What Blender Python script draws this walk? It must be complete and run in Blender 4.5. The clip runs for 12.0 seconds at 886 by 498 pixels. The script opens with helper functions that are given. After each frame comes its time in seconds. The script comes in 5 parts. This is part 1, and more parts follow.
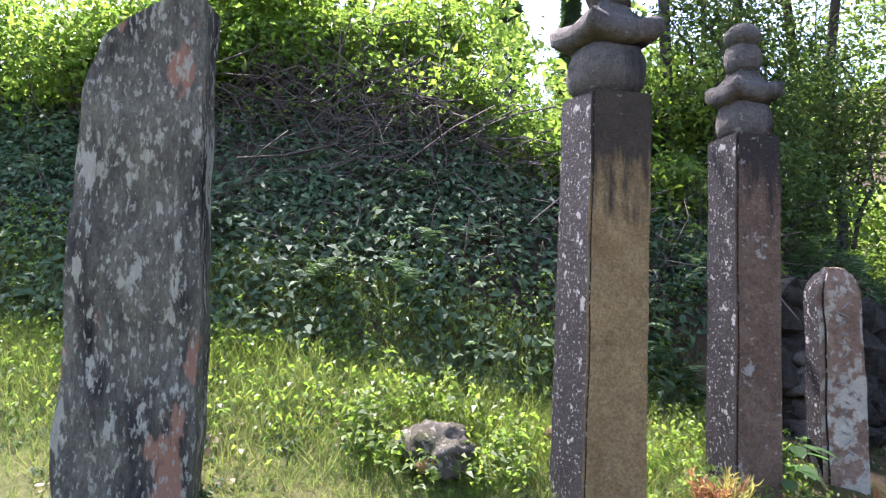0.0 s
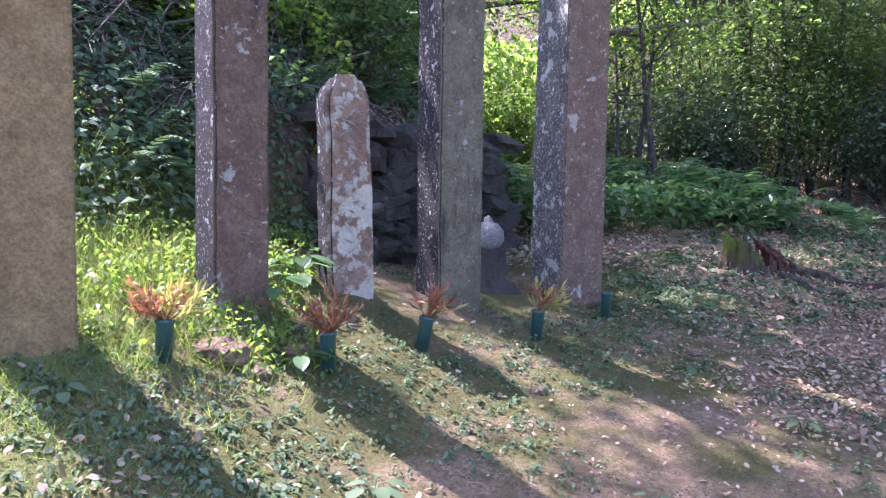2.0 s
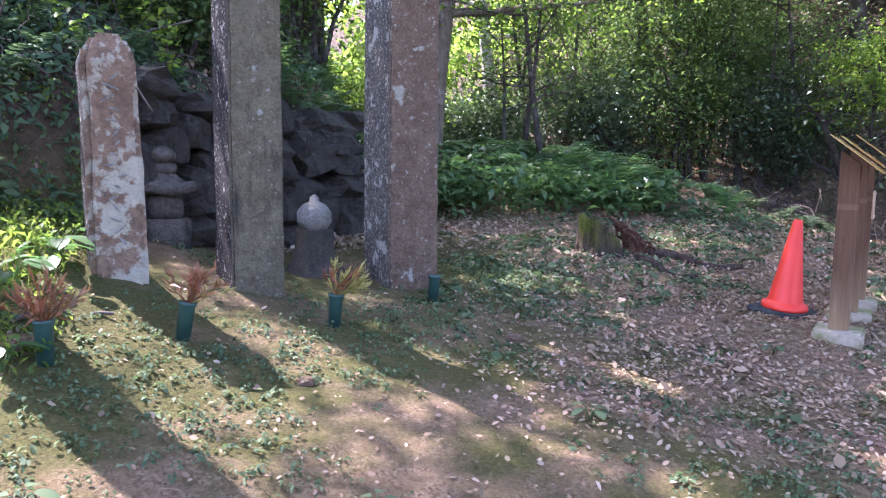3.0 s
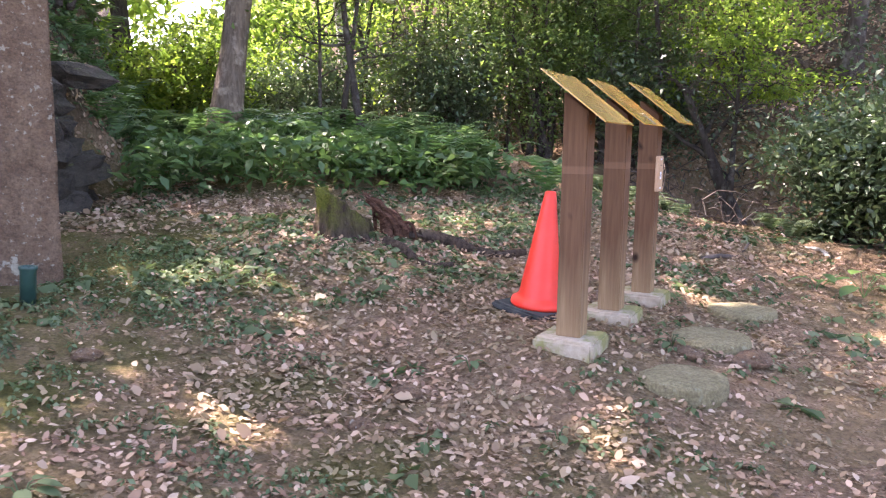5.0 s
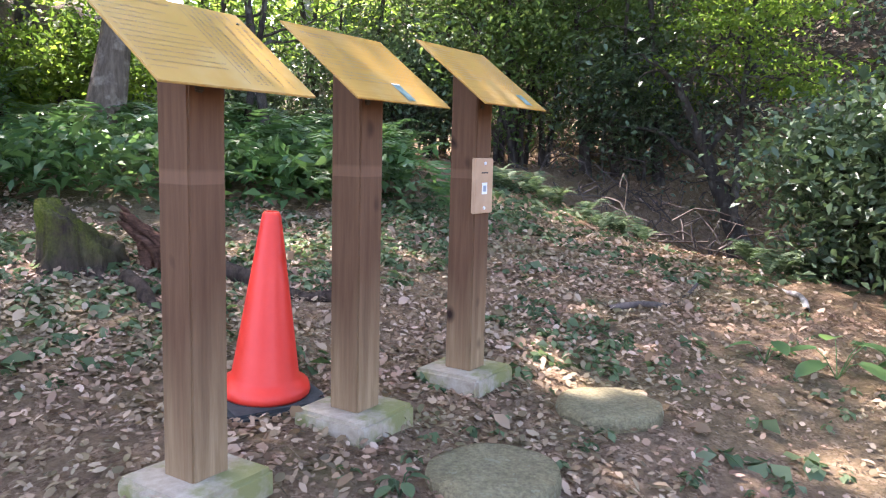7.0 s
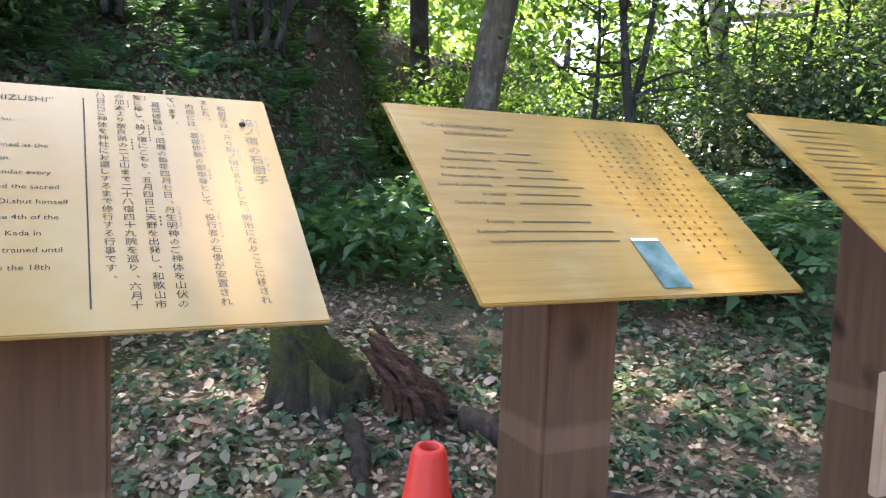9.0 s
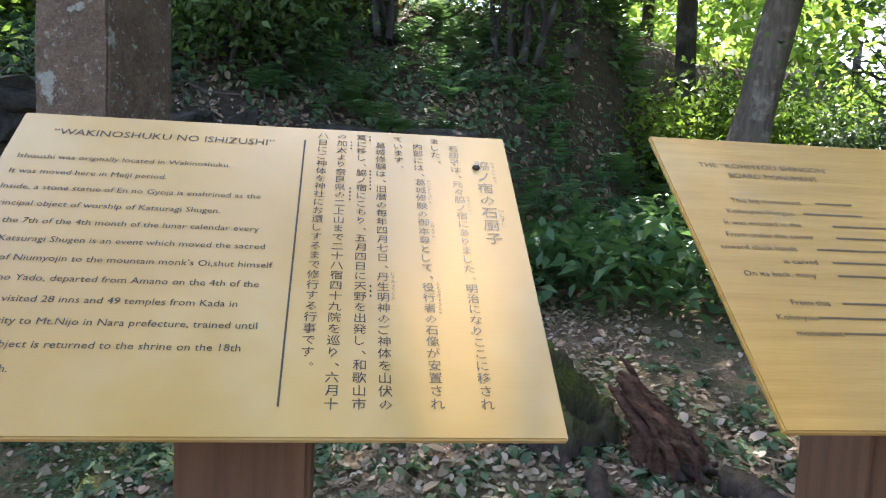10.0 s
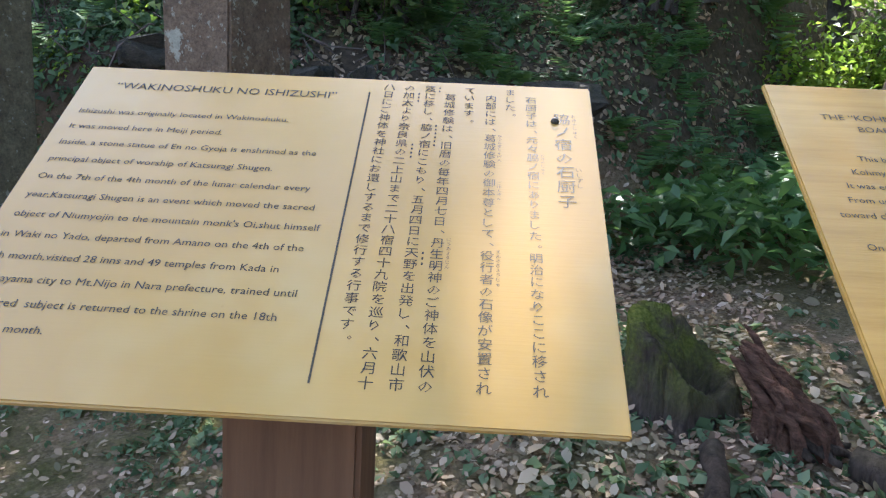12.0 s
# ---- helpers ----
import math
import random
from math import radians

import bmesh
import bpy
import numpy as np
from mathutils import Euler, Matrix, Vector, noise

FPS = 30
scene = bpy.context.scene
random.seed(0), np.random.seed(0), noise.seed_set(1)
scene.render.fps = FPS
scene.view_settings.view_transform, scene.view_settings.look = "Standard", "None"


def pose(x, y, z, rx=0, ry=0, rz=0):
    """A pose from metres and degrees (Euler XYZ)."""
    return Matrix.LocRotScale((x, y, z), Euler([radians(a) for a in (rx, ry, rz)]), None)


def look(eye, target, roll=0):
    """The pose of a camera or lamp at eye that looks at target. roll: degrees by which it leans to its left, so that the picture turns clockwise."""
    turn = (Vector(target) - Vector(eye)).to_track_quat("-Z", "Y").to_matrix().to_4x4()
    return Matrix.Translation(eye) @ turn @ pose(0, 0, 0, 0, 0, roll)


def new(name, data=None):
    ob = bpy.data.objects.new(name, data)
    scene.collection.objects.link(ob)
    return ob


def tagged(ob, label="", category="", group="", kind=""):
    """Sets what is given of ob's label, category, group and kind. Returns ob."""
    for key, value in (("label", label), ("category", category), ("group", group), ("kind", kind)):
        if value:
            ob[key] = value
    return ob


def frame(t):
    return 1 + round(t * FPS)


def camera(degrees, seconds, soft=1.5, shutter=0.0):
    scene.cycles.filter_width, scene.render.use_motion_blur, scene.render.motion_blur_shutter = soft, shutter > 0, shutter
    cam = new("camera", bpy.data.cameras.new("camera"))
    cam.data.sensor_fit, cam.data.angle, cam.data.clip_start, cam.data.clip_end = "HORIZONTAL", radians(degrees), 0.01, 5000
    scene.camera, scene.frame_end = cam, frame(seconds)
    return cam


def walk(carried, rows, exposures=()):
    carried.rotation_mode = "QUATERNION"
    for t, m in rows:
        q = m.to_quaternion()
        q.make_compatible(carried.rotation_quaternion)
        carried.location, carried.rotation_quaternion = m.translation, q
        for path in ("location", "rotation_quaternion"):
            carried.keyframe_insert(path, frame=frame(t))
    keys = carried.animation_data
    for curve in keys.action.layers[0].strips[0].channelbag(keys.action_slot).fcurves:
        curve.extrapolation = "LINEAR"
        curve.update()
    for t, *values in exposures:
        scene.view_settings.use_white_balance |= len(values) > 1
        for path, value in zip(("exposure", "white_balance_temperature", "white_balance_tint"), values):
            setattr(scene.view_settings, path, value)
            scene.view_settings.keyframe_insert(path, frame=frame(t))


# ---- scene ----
cam = camera(60.1, 12.0, 1.15, 0.08)
PATH = [
    (0, (-0.343, -1.052, 1.841), (-0.618, 0.924, 1.983), 0.9),
    (0.5, (-0.18, -1.018, 1.818), (-0.258, 0.98, 1.797), 0.7),
    (1, (0.05, -0.933, 1.771), (0.198, 1.058, 1.648), 0.5),
    (1.5, (0.371, -0.813, 1.68), (0.716, 1.149, 1.494), 0.5),
    (2, (0.769, -0.722, 1.597), (1.247, 1.208, 1.375), 0.7),
    (2.5, (1.202, -0.681, 1.542), (1.76, 1.225, 1.306), 0.7),
    (3, (1.654, -0.62, 1.502), (2.268, 1.268, 1.259), 0.7),
    (3.2, (1.829, -0.585, 1.471), (2.464, 1.296, 1.226), 0.7),
    (4.8, (3.428, -0.02, 1.37), (4.158, 1.822, 1.101), 1.0),
    (5, (3.624, 0.064, 1.322), (4.357, 1.906, 1.052), 0.9),
    (5.5, (4.159, 0.234, 1.266), (4.893, 2.075, 0.997), 1.0),
    (6, (4.717, 0.51, 1.207), (5.426, 2.361, 0.937), 1.1),
    (6.5, (5.202, 0.811, 1.24), (5.853, 2.684, 0.979), 1.3),
    (6.7, (5.342, 0.909, 1.261), (5.969, 2.791, 1.006), 1.4),
    (8.3, (6.111, 2.068, 1.487), (6.073, 4.054, 1.257), 1.8),
    (8.5, (6.11, 2.188, 1.525), (5.951, 4.17, 1.313), 2.1),
    (9, (6.078, 2.448, 1.569), (5.573, 4.374, 1.379), 2.2),
    (9.5, (6.023, 2.581, 1.598), (5.159, 4.376, 1.416), 2.7),
    (10, (6.008, 2.619, 1.611), (4.91, 4.28, 1.422), 2.8),
    (10.5, (5.996, 2.644, 1.62), (4.77, 4.211, 1.413), 3.0),
    (11, (5.975, 2.649, 1.622), (4.673, 4.148, 1.386), 3.0),
    (11.5, (5.964, 2.662, 1.614), (4.624, 4.121, 1.336), 2.9),
    (12, (6.01, 2.703, 1.614), (4.671, 4.153, 1.293), 2.7),
]
walk(cam, [(t, look(eye, aim, roll)) for t, eye, aim, roll in PATH],
     [(0, 2.35, 5850, 27), (1.5, 2.7, 5450, 38), (3, 2.86, 5650, 33), (5, 3.2, 6750, 33), (6.5, 3.12, 6400, 28), (8.5, 2.8, 6000, 17), (10, 2.58, 6050, 14), (12, 2.62, 5950, 14)])
COEF = (0.176, -0.133, 0.106, 0.058, 0.479, 0.379, 0.156, -0.063)   # the ground's slopes

# ---- world, sun and exposure ----
SUN_EL, SUN_AZ = radians(54), radians(126)      # the sun stands behind the stones, to their left
sun_way = Vector((math.cos(SUN_EL) * math.cos(SUN_AZ), math.cos(SUN_EL) * math.sin(SUN_AZ), math.sin(SUN_EL)))
world = bpy.data.worlds.new("world")
scene.world = world
world.use_nodes = True
wn = world.node_tree
sky = wn.nodes.new("ShaderNodeTexSky")
sky.sky_type, sky.sun_disc = "NISHITA", False
sky.sun_elevation, sky.sun_rotation = SUN_EL, radians(90) - SUN_AZ
sky.air_density, sky.dust_density = 1.0, 2.0
wn.links.new(sky.outputs[0], wn.nodes["Background"].inputs[0])
wn.nodes["Background"].inputs[1].default_value = 0.15
sun = new("sun", bpy.data.lights.new("sun", "SUN"))
sun.data.energy, sun.data.angle, sun.data.color = 4.2, radians(0.55), (1.0, 0.94, 0.84)
sun.matrix_world = look(sun_way * 40, (0, 0, 0))

rng = np.random.default_rng(7)


# ---- materials ----
class Mat:
    """A node material with a few short ways to wire it."""

    def __init__(self, name, rough=0.8, spec=0.3):
        self.m = bpy.data.materials.new(name)
        self.m.use_nodes = True
        self.t = self.m.node_tree
        self.b = self.t.nodes["Principled BSDF"]
        self.b.inputs["Roughness"].default_value = rough
        self.b.inputs["Specular IOR Level"].default_value = spec
        self.c = self.t.nodes.new("ShaderNodeTexCoord").outputs["Object"]

    def put(self, node, key, value):
        if isinstance(value, bpy.types.NodeSocket):
            self.t.links.new(value, node.inputs[key])
        else:
            node.inputs[key].default_value = value

    def scaled(self, sx, sy, sz, off=(0, 0, 0)):
        n = self.t.nodes.new("ShaderNodeMapping")
        self.t.links.new(self.c, n.inputs[0])
        n.inputs["Scale"].default_value, n.inputs["Location"].default_value = (sx, sy, sz), off
        return n.outputs[0]

    def fuzz(self, scale, detail=4, rough=0.6, at=None, lo=0.3, hi=0.7):
        n = self.t.nodes.new("ShaderNodeTexNoise")
        self.t.links.new(at or self.c, n.inputs["Vector"])
        n.inputs["Scale"].default_value, n.inputs["Detail"].default_value, n.inputs["Roughness"].default_value = scale, detail, rough
        return self.spread(n.outputs["Fac"], lo, hi)

    def spread(self, value, lo, hi, a=0.0, b=1.0):
        n = self.t.nodes.new("ShaderNodeMapRange")
        self.put(n, 0, value)
        for k, v in zip((1, 2, 3, 4), (lo, hi, a, b)):
            n.inputs[k].default_value = v
        return n.outputs[0]

    def cells(self, scale, at=None, out="Distance"):
        n = self.t.nodes.new("ShaderNodeTexVoronoi")
        self.t.links.new(at or self.c, n.inputs["Vector"])
        n.inputs["Scale"].default_value = scale
        return n.outputs[out]

    def mix(self, fac, a, b, way="MIX"):
        n = self.t.nodes.new("ShaderNodeMix")
        n.data_type, n.blend_type = "RGBA", way
        for k, v in ((0, fac), (6, a), (7, b)):
            self.put(n, k, (*v, 1) if isinstance(v, tuple) and len(v) == 3 else v)
        return n.outputs[2]

    def calc(self, op, a, b=0.0):
        n = self.t.nodes.new("ShaderNodeMath")
        n.operation = op
        self.put(n, 0, a)
        self.put(n, 1, b)
        return n.outputs[0]

    def axis(self, i):
        n = self.t.nodes.new("ShaderNodeSeparateXYZ")
        self.t.links.new(self.c, n.inputs[0])
        return n.outputs[i]

    def island(self):
        return self.t.nodes.new("ShaderNodeNewGeometry").outputs["Random Per Island"]

    def each(self):
        return self.t.nodes.new("ShaderNodeObjectInfo").outputs["Random"]

    def ramp(self, fac, stops):
        n = self.t.nodes.new("ShaderNodeValToRGB")
        self.put(n, 0, fac)
        e = n.color_ramp.elements
        while len(e) < len(stops):
            e.new(0.5)
        for k, (p, c) in zip(e, stops):
            k.position, k.color = p, (*c, 1)
        return n.outputs[0]

    def bump(self, height, strength=0.5, dist=0.01):
        n = self.t.nodes.new("ShaderNodeBump")
        self.put(n, "Height", height)
        n.inputs["Strength"].default_value, n.inputs["Distance"].default_value = strength, dist
        self.t.links.new(n.outputs[0], self.b.inputs["Normal"])

    def done(self, colour, rough=None):
        self.put(self.b, "Base Color", (*colour, 1) if isinstance(colour, tuple) else colour)
        if rough is not None:
            self.put(self.b, "Roughness", rough)
        return self.m


def leaf_mat(name, stops, through_light=0.45, rough=0.5, spec=0.35, by_object=False):
    """Leaves: each its own shade, with light shining through them."""
    k = Mat(name, rough, spec)
    col = k.ramp(k.each() if by_object else k.island(), stops)
    col = k.mix(k.fuzz(2.2, 2), col, k.mix(0.5, col, (0.09, 0.125, 0.045)))
    k.done(col)
    tr = k.t.nodes.new("ShaderNodeBsdfTranslucent")
    lit = k.mix(1.0, col, (0.95, 1.0, 0.78), "MULTIPLY")
    bright = k.mix(1.0, lit, (1.9, 1.9, 1.9), "MULTIPLY")
    k.put(tr, 0, bright)
    both = k.t.nodes.new("ShaderNodeMixShader")
    both.inputs[0].default_value = through_light
    k.t.links.new(k.b.outputs[0], both.inputs[1])
    k.t.links.new(tr.outputs[0], both.inputs[2])
    k.t.links.new(both.outputs[0], k.t.nodes["Material Output"].inputs[0])
    return k.m


def stone_mat(name, dark, light, lichen, amount=0.62, stain=(0.03, 0.028, 0.026), stain_lo=0.5, off=(0, 0, 0), scale=1.0, rusty=None, damp=None, tall=1.0):
    """Weathered stone: grain, damp dark streaks, pale lichen patches."""
    k = Mat(name, 0.9, 0.22)
    at = k.scaled(scale, scale, scale * tall, off)
    streak = k.scaled(3.2, 3.2, 0.7, off)
    col = k.mix(k.fuzz(9, 8, 0.7, at), dark, light)
    col = k.mix(k.fuzz(70, 3, 0.7, at, 0.35, 0.75), col, k.mix(0.55, col, (0.02, 0.02, 0.02)))
    col = k.mix(k.fuzz(24, 6, 0.7, at, 0.5, 0.68), col, k.mix(0.3, col, stain))
    col = k.mix(k.fuzz(1.5, 5, 0.65, streak, stain_lo, stain_lo + 0.16), col, stain)
    if damp:                                                # a soot-dark damp stain that runs down from the head
        edge = k.calc("ADD", k.axis(2), k.spread(k.fuzz(4, 4, 0.6, streak), 0, 1, -0.3, 0.3))
        col = k.mix(k.calc("MULTIPLY", k.spread(edge, damp - 0.1, damp + 0.15), 0.85), col, stain)
    if rusty:
        col = k.mix(k.fuzz(3.1, 4, 0.55, at, 0.60, 0.63), col, rusty)
    spots = k.fuzz(7.5, 6, 0.62, at, amount, amount + 0.03)
    fine = k.fuzz(34, 4, 0.6, at, amount - 0.01, amount + 0.05)
    col = k.mix(k.calc("MAXIMUM", spots, k.calc("MULTIPLY", fine, 0.8)), col, k.mix(k.fuzz(40, 4, 0.6, at), lichen, tuple(c * 0.72 for c in lichen)))
    k.bump(k.calc("ADD", k.fuzz(55, 6, 0.75, at), k.calc("MULTIPLY", k.fuzz(9, 5, 0.6, at), 1.4)), 0.95, 0.016)
    return k.done(col)


def ground_mat():
    """Trodden soil, moss and fine litter; grassy soil on the open side."""
    k = Mat("soil_and_litter", 0.95, 0.15)
    soil = k.mix(k.fuzz(30, 8, 0.75), (0.10, 0.066, 0.043), (0.32, 0.216, 0.125))
    bits = k.ramp(k.cells(95, out="Color"), ((0.0, (0.06, 0.035, 0.025)), (0.4, (0.22, 0.14, 0.085)), (0.75, (0.38, 0.27, 0.185)), (1.0, (0.12, 0.09, 0.035))))
    soil = k.mix(k.fuzz(14, 5, 0.6, None, 0.42, 0.62), soil, bits)
    moss = k.mix(k.fuzz(60, 5, 0.7), (0.055, 0.053, 0.018), (0.14, 0.127, 0.04))
    mossy = k.calc("SUBTRACT", k.fuzz(1.1, 6, 0.7, None, 0.39, 0.56), k.spread(k.axis(0), 3.8, 5.4, -0.08, 0.75))
    soil = k.mix(k.spread(mossy, 0.0, 1.0), soil, moss)
    dry = k.mix(k.fuzz(45, 6, 0.7), (0.22, 0.19, 0.075), (0.13, 0.16, 0.04))
    open_side = k.calc("ADD", k.spread(k.axis(0), 1.2, -1.4), k.spread(k.fuzz(1.6, 5), 0, 1, -0.4, 0.4))
    soil = k.mix(k.spread(open_side, 0.25, 0.75), soil, dry)
    hill_soil = k.mix(k.fuzz(16, 6, 0.7), (0.05, 0.038, 0.026), (0.14, 0.10, 0.07))
    soil = k.mix(k.spread(k.axis(2), 1.25, 1.7), soil, hill_soil)
    k.bump(k.calc("ADD", k.fuzz(90, 6, 0.8), k.fuzz(18, 5)), 0.8, 0.02)
    return k.done(soil)


def bark_mat(name, a, b, patch):
    k = Mat(name, 0.9, 0.2)
    at = k.scaled(1, 1, 0.18)
    col = k.mix(k.fuzz(26, 7, 0.7, at), a, b)
    col = k.mix(k.fuzz(5, 5, 0.6, None, 0.52, 0.62), col, patch)
    k.bump(k.fuzz(40, 6, 0.75, at), 0.8, 0.02)
    return k.done(col)


def post_mat():
    """Brown-stained timber, paler and worn towards the foot, with grain along it and knots."""
    k = Mat("stained_timber", 0.75, 0.15)
    grain = k.scaled(1, 1, 0.06)
    col = k.mix(k.fuzz(34, 6, 0.7, grain, 0.2, 0.8), (0.068, 0.034, 0.018), (0.16, 0.084, 0.045))
    worn = k.calc("ADD", k.spread(k.axis(2), 0.6, 0.0), k.spread(k.fuzz(7, 4, 0.6, grain), 0, 1, -0.25, 0.25))
    pale = k.mix(k.fuzz(60, 5, 0.7, grain), (0.20, 0.127, 0.066), (0.33, 0.225, 0.125))
    col = k.mix(k.spread(worn, 0.2, 1.1), col, pale)
    band = k.calc("MULTIPLY", k.spread(k.axis(2), 0.80, 0.803), k.spread(k.axis(2), 0.84, 0.83))
    col = k.mix(k.calc("MULTIPLY", band, 0.22), col, (0.32, 0.18, 0.11))
    shift = k.t.nodes.new("ShaderNodeVectorMath")                  # every post has its own knots
    k.put(shift, 0, k.scaled(1, 1, 0.7))
    k.put(shift, 1, k.calc("MULTIPLY", k.each(), 9.0))
    shifted = shift.outputs[0]
    knots = k.spread(k.cells(8.0, shifted), 0.10, 0.24, 1, 0)
    knots = k.calc("MULTIPLY", knots, k.fuzz(4, 2, 0.5, shifted, 0.5, 0.56))
    col = k.mix(knots, col, (0.02, 0.01, 0.007))
    k.bump(k.fuzz(60, 5, 0.7, grain), 0.2, 0.003)
    return k.done(col)


def board_mat(name, grainy):
    k = Mat(name, 0.22, 0.35 if grainy else 0.55)
    grain = k.scaled(0.6, 9, 1)
    col = k.mix(k.fuzz(9, 6, 0.65, grain, 0.35, 0.65), (0.36, 0.19, 0.042), (0.44, 0.245, 0.058)) if grainy else \
        k.mix(k.fuzz(4, 5, 0.6), (0.39, 0.225, 0.06), (0.45, 0.265, 0.078))
    col = k.mix(k.fuzz(3, 4, 0.6, None, 0.55, 0.75), col, k.mix(0.5, col, (0.50, 0.38, 0.19)))
    specks = k.calc("MULTIPLY", k.spread(k.cells(24), 0.025, 0.05, 1, 0), k.fuzz(6, 2, 0.5, None, 0.55, 0.6))
    col = k.mix(specks, col, (0.12, 0.07, 0.03))
    k.bump(k.fuzz(30, 5, 0.6, grain), 0.09 if grainy else 0.03, 0.002)
    return k.done(col, k.spread(k.fuzz(5, 5), 0, 1, 0.10, 0.16))


def plain_mat(name, a, b, scale=20, rough=0.7, bump=0.3, spec=0.3, dist=0.004):
    k = Mat(name, rough, spec)
    k.bump(k.fuzz(scale * 2, 6, 0.7), bump, dist)
    return k.done(k.mix(k.fuzz(scale, 6, 0.65), a, b))


def concrete_mat():
    k = Mat("mossy_concrete", 0.9, 0.2)
    col = k.mix(k.fuzz(28, 6, 0.7), (0.27, 0.215, 0.15), (0.44, 0.37, 0.28))
    col = k.mix(k.fuzz(4.5, 5, 0.65, None, 0.47, 0.6), col, (0.21, 0.20, 0.08))
    k.bump(k.fuzz(90, 5, 0.7), 0.4, 0.004)
    return k.done(col)


def stump_mat():
    k = Mat("mossy_old_wood", 0.95, 0.12)
    at = k.scaled(1, 1, 0.15)
    col = k.mix(k.fuzz(24, 7, 0.7, at), (0.035, 0.025, 0.02), (0.16, 0.115, 0.088))
    col = k.mix(k.calc("MULTIPLY", k.fuzz(5, 5, 0.6, None, 0.36, 0.56), k.spread(k.axis(2), 0.02, 0.22)), col, k.mix(k.fuzz(80, 4), (0.09, 0.105, 0.016), (0.21, 0.22, 0.045)))
    k.bump(k.fuzz(40, 7, 0.75, at), 1.0, 0.03)
    return k.done(col)


def rot_mat():
    k = Mat("rotten_red_wood", 0.95, 0.1)
    at = k.scaled(0.25, 1, 1)
    col = k.mix(k.fuzz(38, 7, 0.7, at), (0.05, 0.024, 0.016), (0.26, 0.135, 0.09))
    k.bump(k.fuzz(60, 6, 0.75, at), 1.0, 0.02)
    return k.done(col)


GROUND = ground_mat()
STONE_TAN = stone_mat("tan_granite", (0.30, 0.185, 0.072), (0.54, 0.375, 0.165), (0.46, 0.40, 0.32), 0.70, stain_lo=0.62, damp=1.62)
STONE_BROWN = stone_mat("brown_granite", (0.17, 0.10, 0.06), (0.31, 0.20, 0.125), (0.46, 0.42, 0.34), 0.64, stain_lo=0.62, off=(3, 1, 2), damp=1.75)
STONE_GREEN = stone_mat("grey_green_granite", (0.16, 0.13, 0.076), (0.30, 0.255, 0.158), (0.44, 0.42, 0.34), 0.64, stain_lo=0.58, off=(7, 2, 1))
STONE_SPECK = stone_mat("lichen_speckled_granite", (0.18, 0.11, 0.068), (0.32, 0.215, 0.14), (0.48, 0.44, 0.35), 0.62, stain_lo=0.62, off=(1, 8, 4))
STONE_STELE = stone_mat("lichened_stele_stone", (0.23, 0.135, 0.08), (0.36, 0.235, 0.15), (0.52, 0.46, 0.34), 0.545, stain_lo=0.66, off=(2, 5, 9), scale=0.42)
STONE_SLAB = stone_mat("dark_schist", (0.10, 0.088, 0.066), (0.30, 0.28, 0.20), (0.50, 0.47, 0.36), 0.57, stain=(0.026, 0.022, 0.02), stain_lo=0.49, off=(5, 5, 1), scale=1.5, rusty=(0.36, 0.19, 0.12), tall=0.4)
STONE_CAP = stone_mat("dark_cap_stone", (0.12, 0.105, 0.085), (0.24, 0.21, 0.17), (0.38, 0.36, 0.30), 0.66, stain_lo=0.52, off=(4, 4, 4))
STONE_WALL = stone_mat("dark_rubble_stone", (0.05, 0.043, 0.034), (0.14, 0.12, 0.092), (0.15, 0.16, 0.08), 0.63, stain_lo=0.55, off=(9, 3, 3))
STONE_PALE = stone_mat("pale_small_stone", (0.26, 0.24, 0.20), (0.46, 0.43, 0.37), (0.5, 0.5, 0.45), 0.7, stain_lo=0.7)
STONE_MOSSY = stone_mat("moss_and_orange_rock", (0.09, 0.075, 0.055), (0.25, 0.21, 0.15), (0.46, 0.42, 0.34), 0.60, stain=(0.06, 0.065, 0.02), stain_lo=0.46, rusty=(0.33, 0.19, 0.06))
STEP = stone_mat("worn_step_stone", (0.28, 0.235, 0.125), (0.41, 0.35, 0.20), (0.38, 0.35, 0.22), 0.62, stain=(0.14, 0.14, 0.06), stain_lo=0.56, off=(6, 1, 1))
# side-face stone: pale lichen specks are its own, the dark tone is painted-in shade
SHADE_SIDE_LICHEN = stone_mat("shade_side_lichened_stone", (0.012, 0.0105, 0.011), (0.045, 0.036, 0.034), (0.46, 0.44, 0.41), 0.60, stain=(0.012, 0.011, 0.011), stain_lo=0.6, off=(2, 2, 6), scale=1.7)
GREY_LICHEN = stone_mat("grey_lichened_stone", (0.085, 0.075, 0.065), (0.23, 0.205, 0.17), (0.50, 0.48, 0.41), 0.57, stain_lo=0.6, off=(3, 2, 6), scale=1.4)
TIMBER, CONCRETE, STUMP = post_mat(), concrete_mat(), stump_mat()
BOARD_PLAIN, BOARD_GRAIN = board_mat("varnished_yellow_board", False), board_mat("wood_grained_yellow_board", True)
INK_FADED = plain_mat("faded_brown_print", (0.075, 0.046, 0.022), (0.13, 0.08, 0.036), 30, 0.4, 0.0)
INK = plain_mat("faded_dark_ink", (0.028, 0.024, 0.016), (0.055, 0.045, 0.03), 30, 0.5, 0.0)
RED = plain_mat("faded_red_plastic", (0.72, 0.035, 0.018), (0.82, 0.055, 0.03), 5, 0.42, 0.05, 0.4)
RUBBER = plain_mat("dusty_black_rubber", (0.02, 0.022, 0.022), (0.06, 0.062, 0.058), 14, 0.8, 0.2)
VASE = plain_mat("dark_green_vase", (0.012, 0.04, 0.034), (0.03, 0.075, 0.06), 12, 0.4, 0.05, 0.45)
ROT = rot_mat()
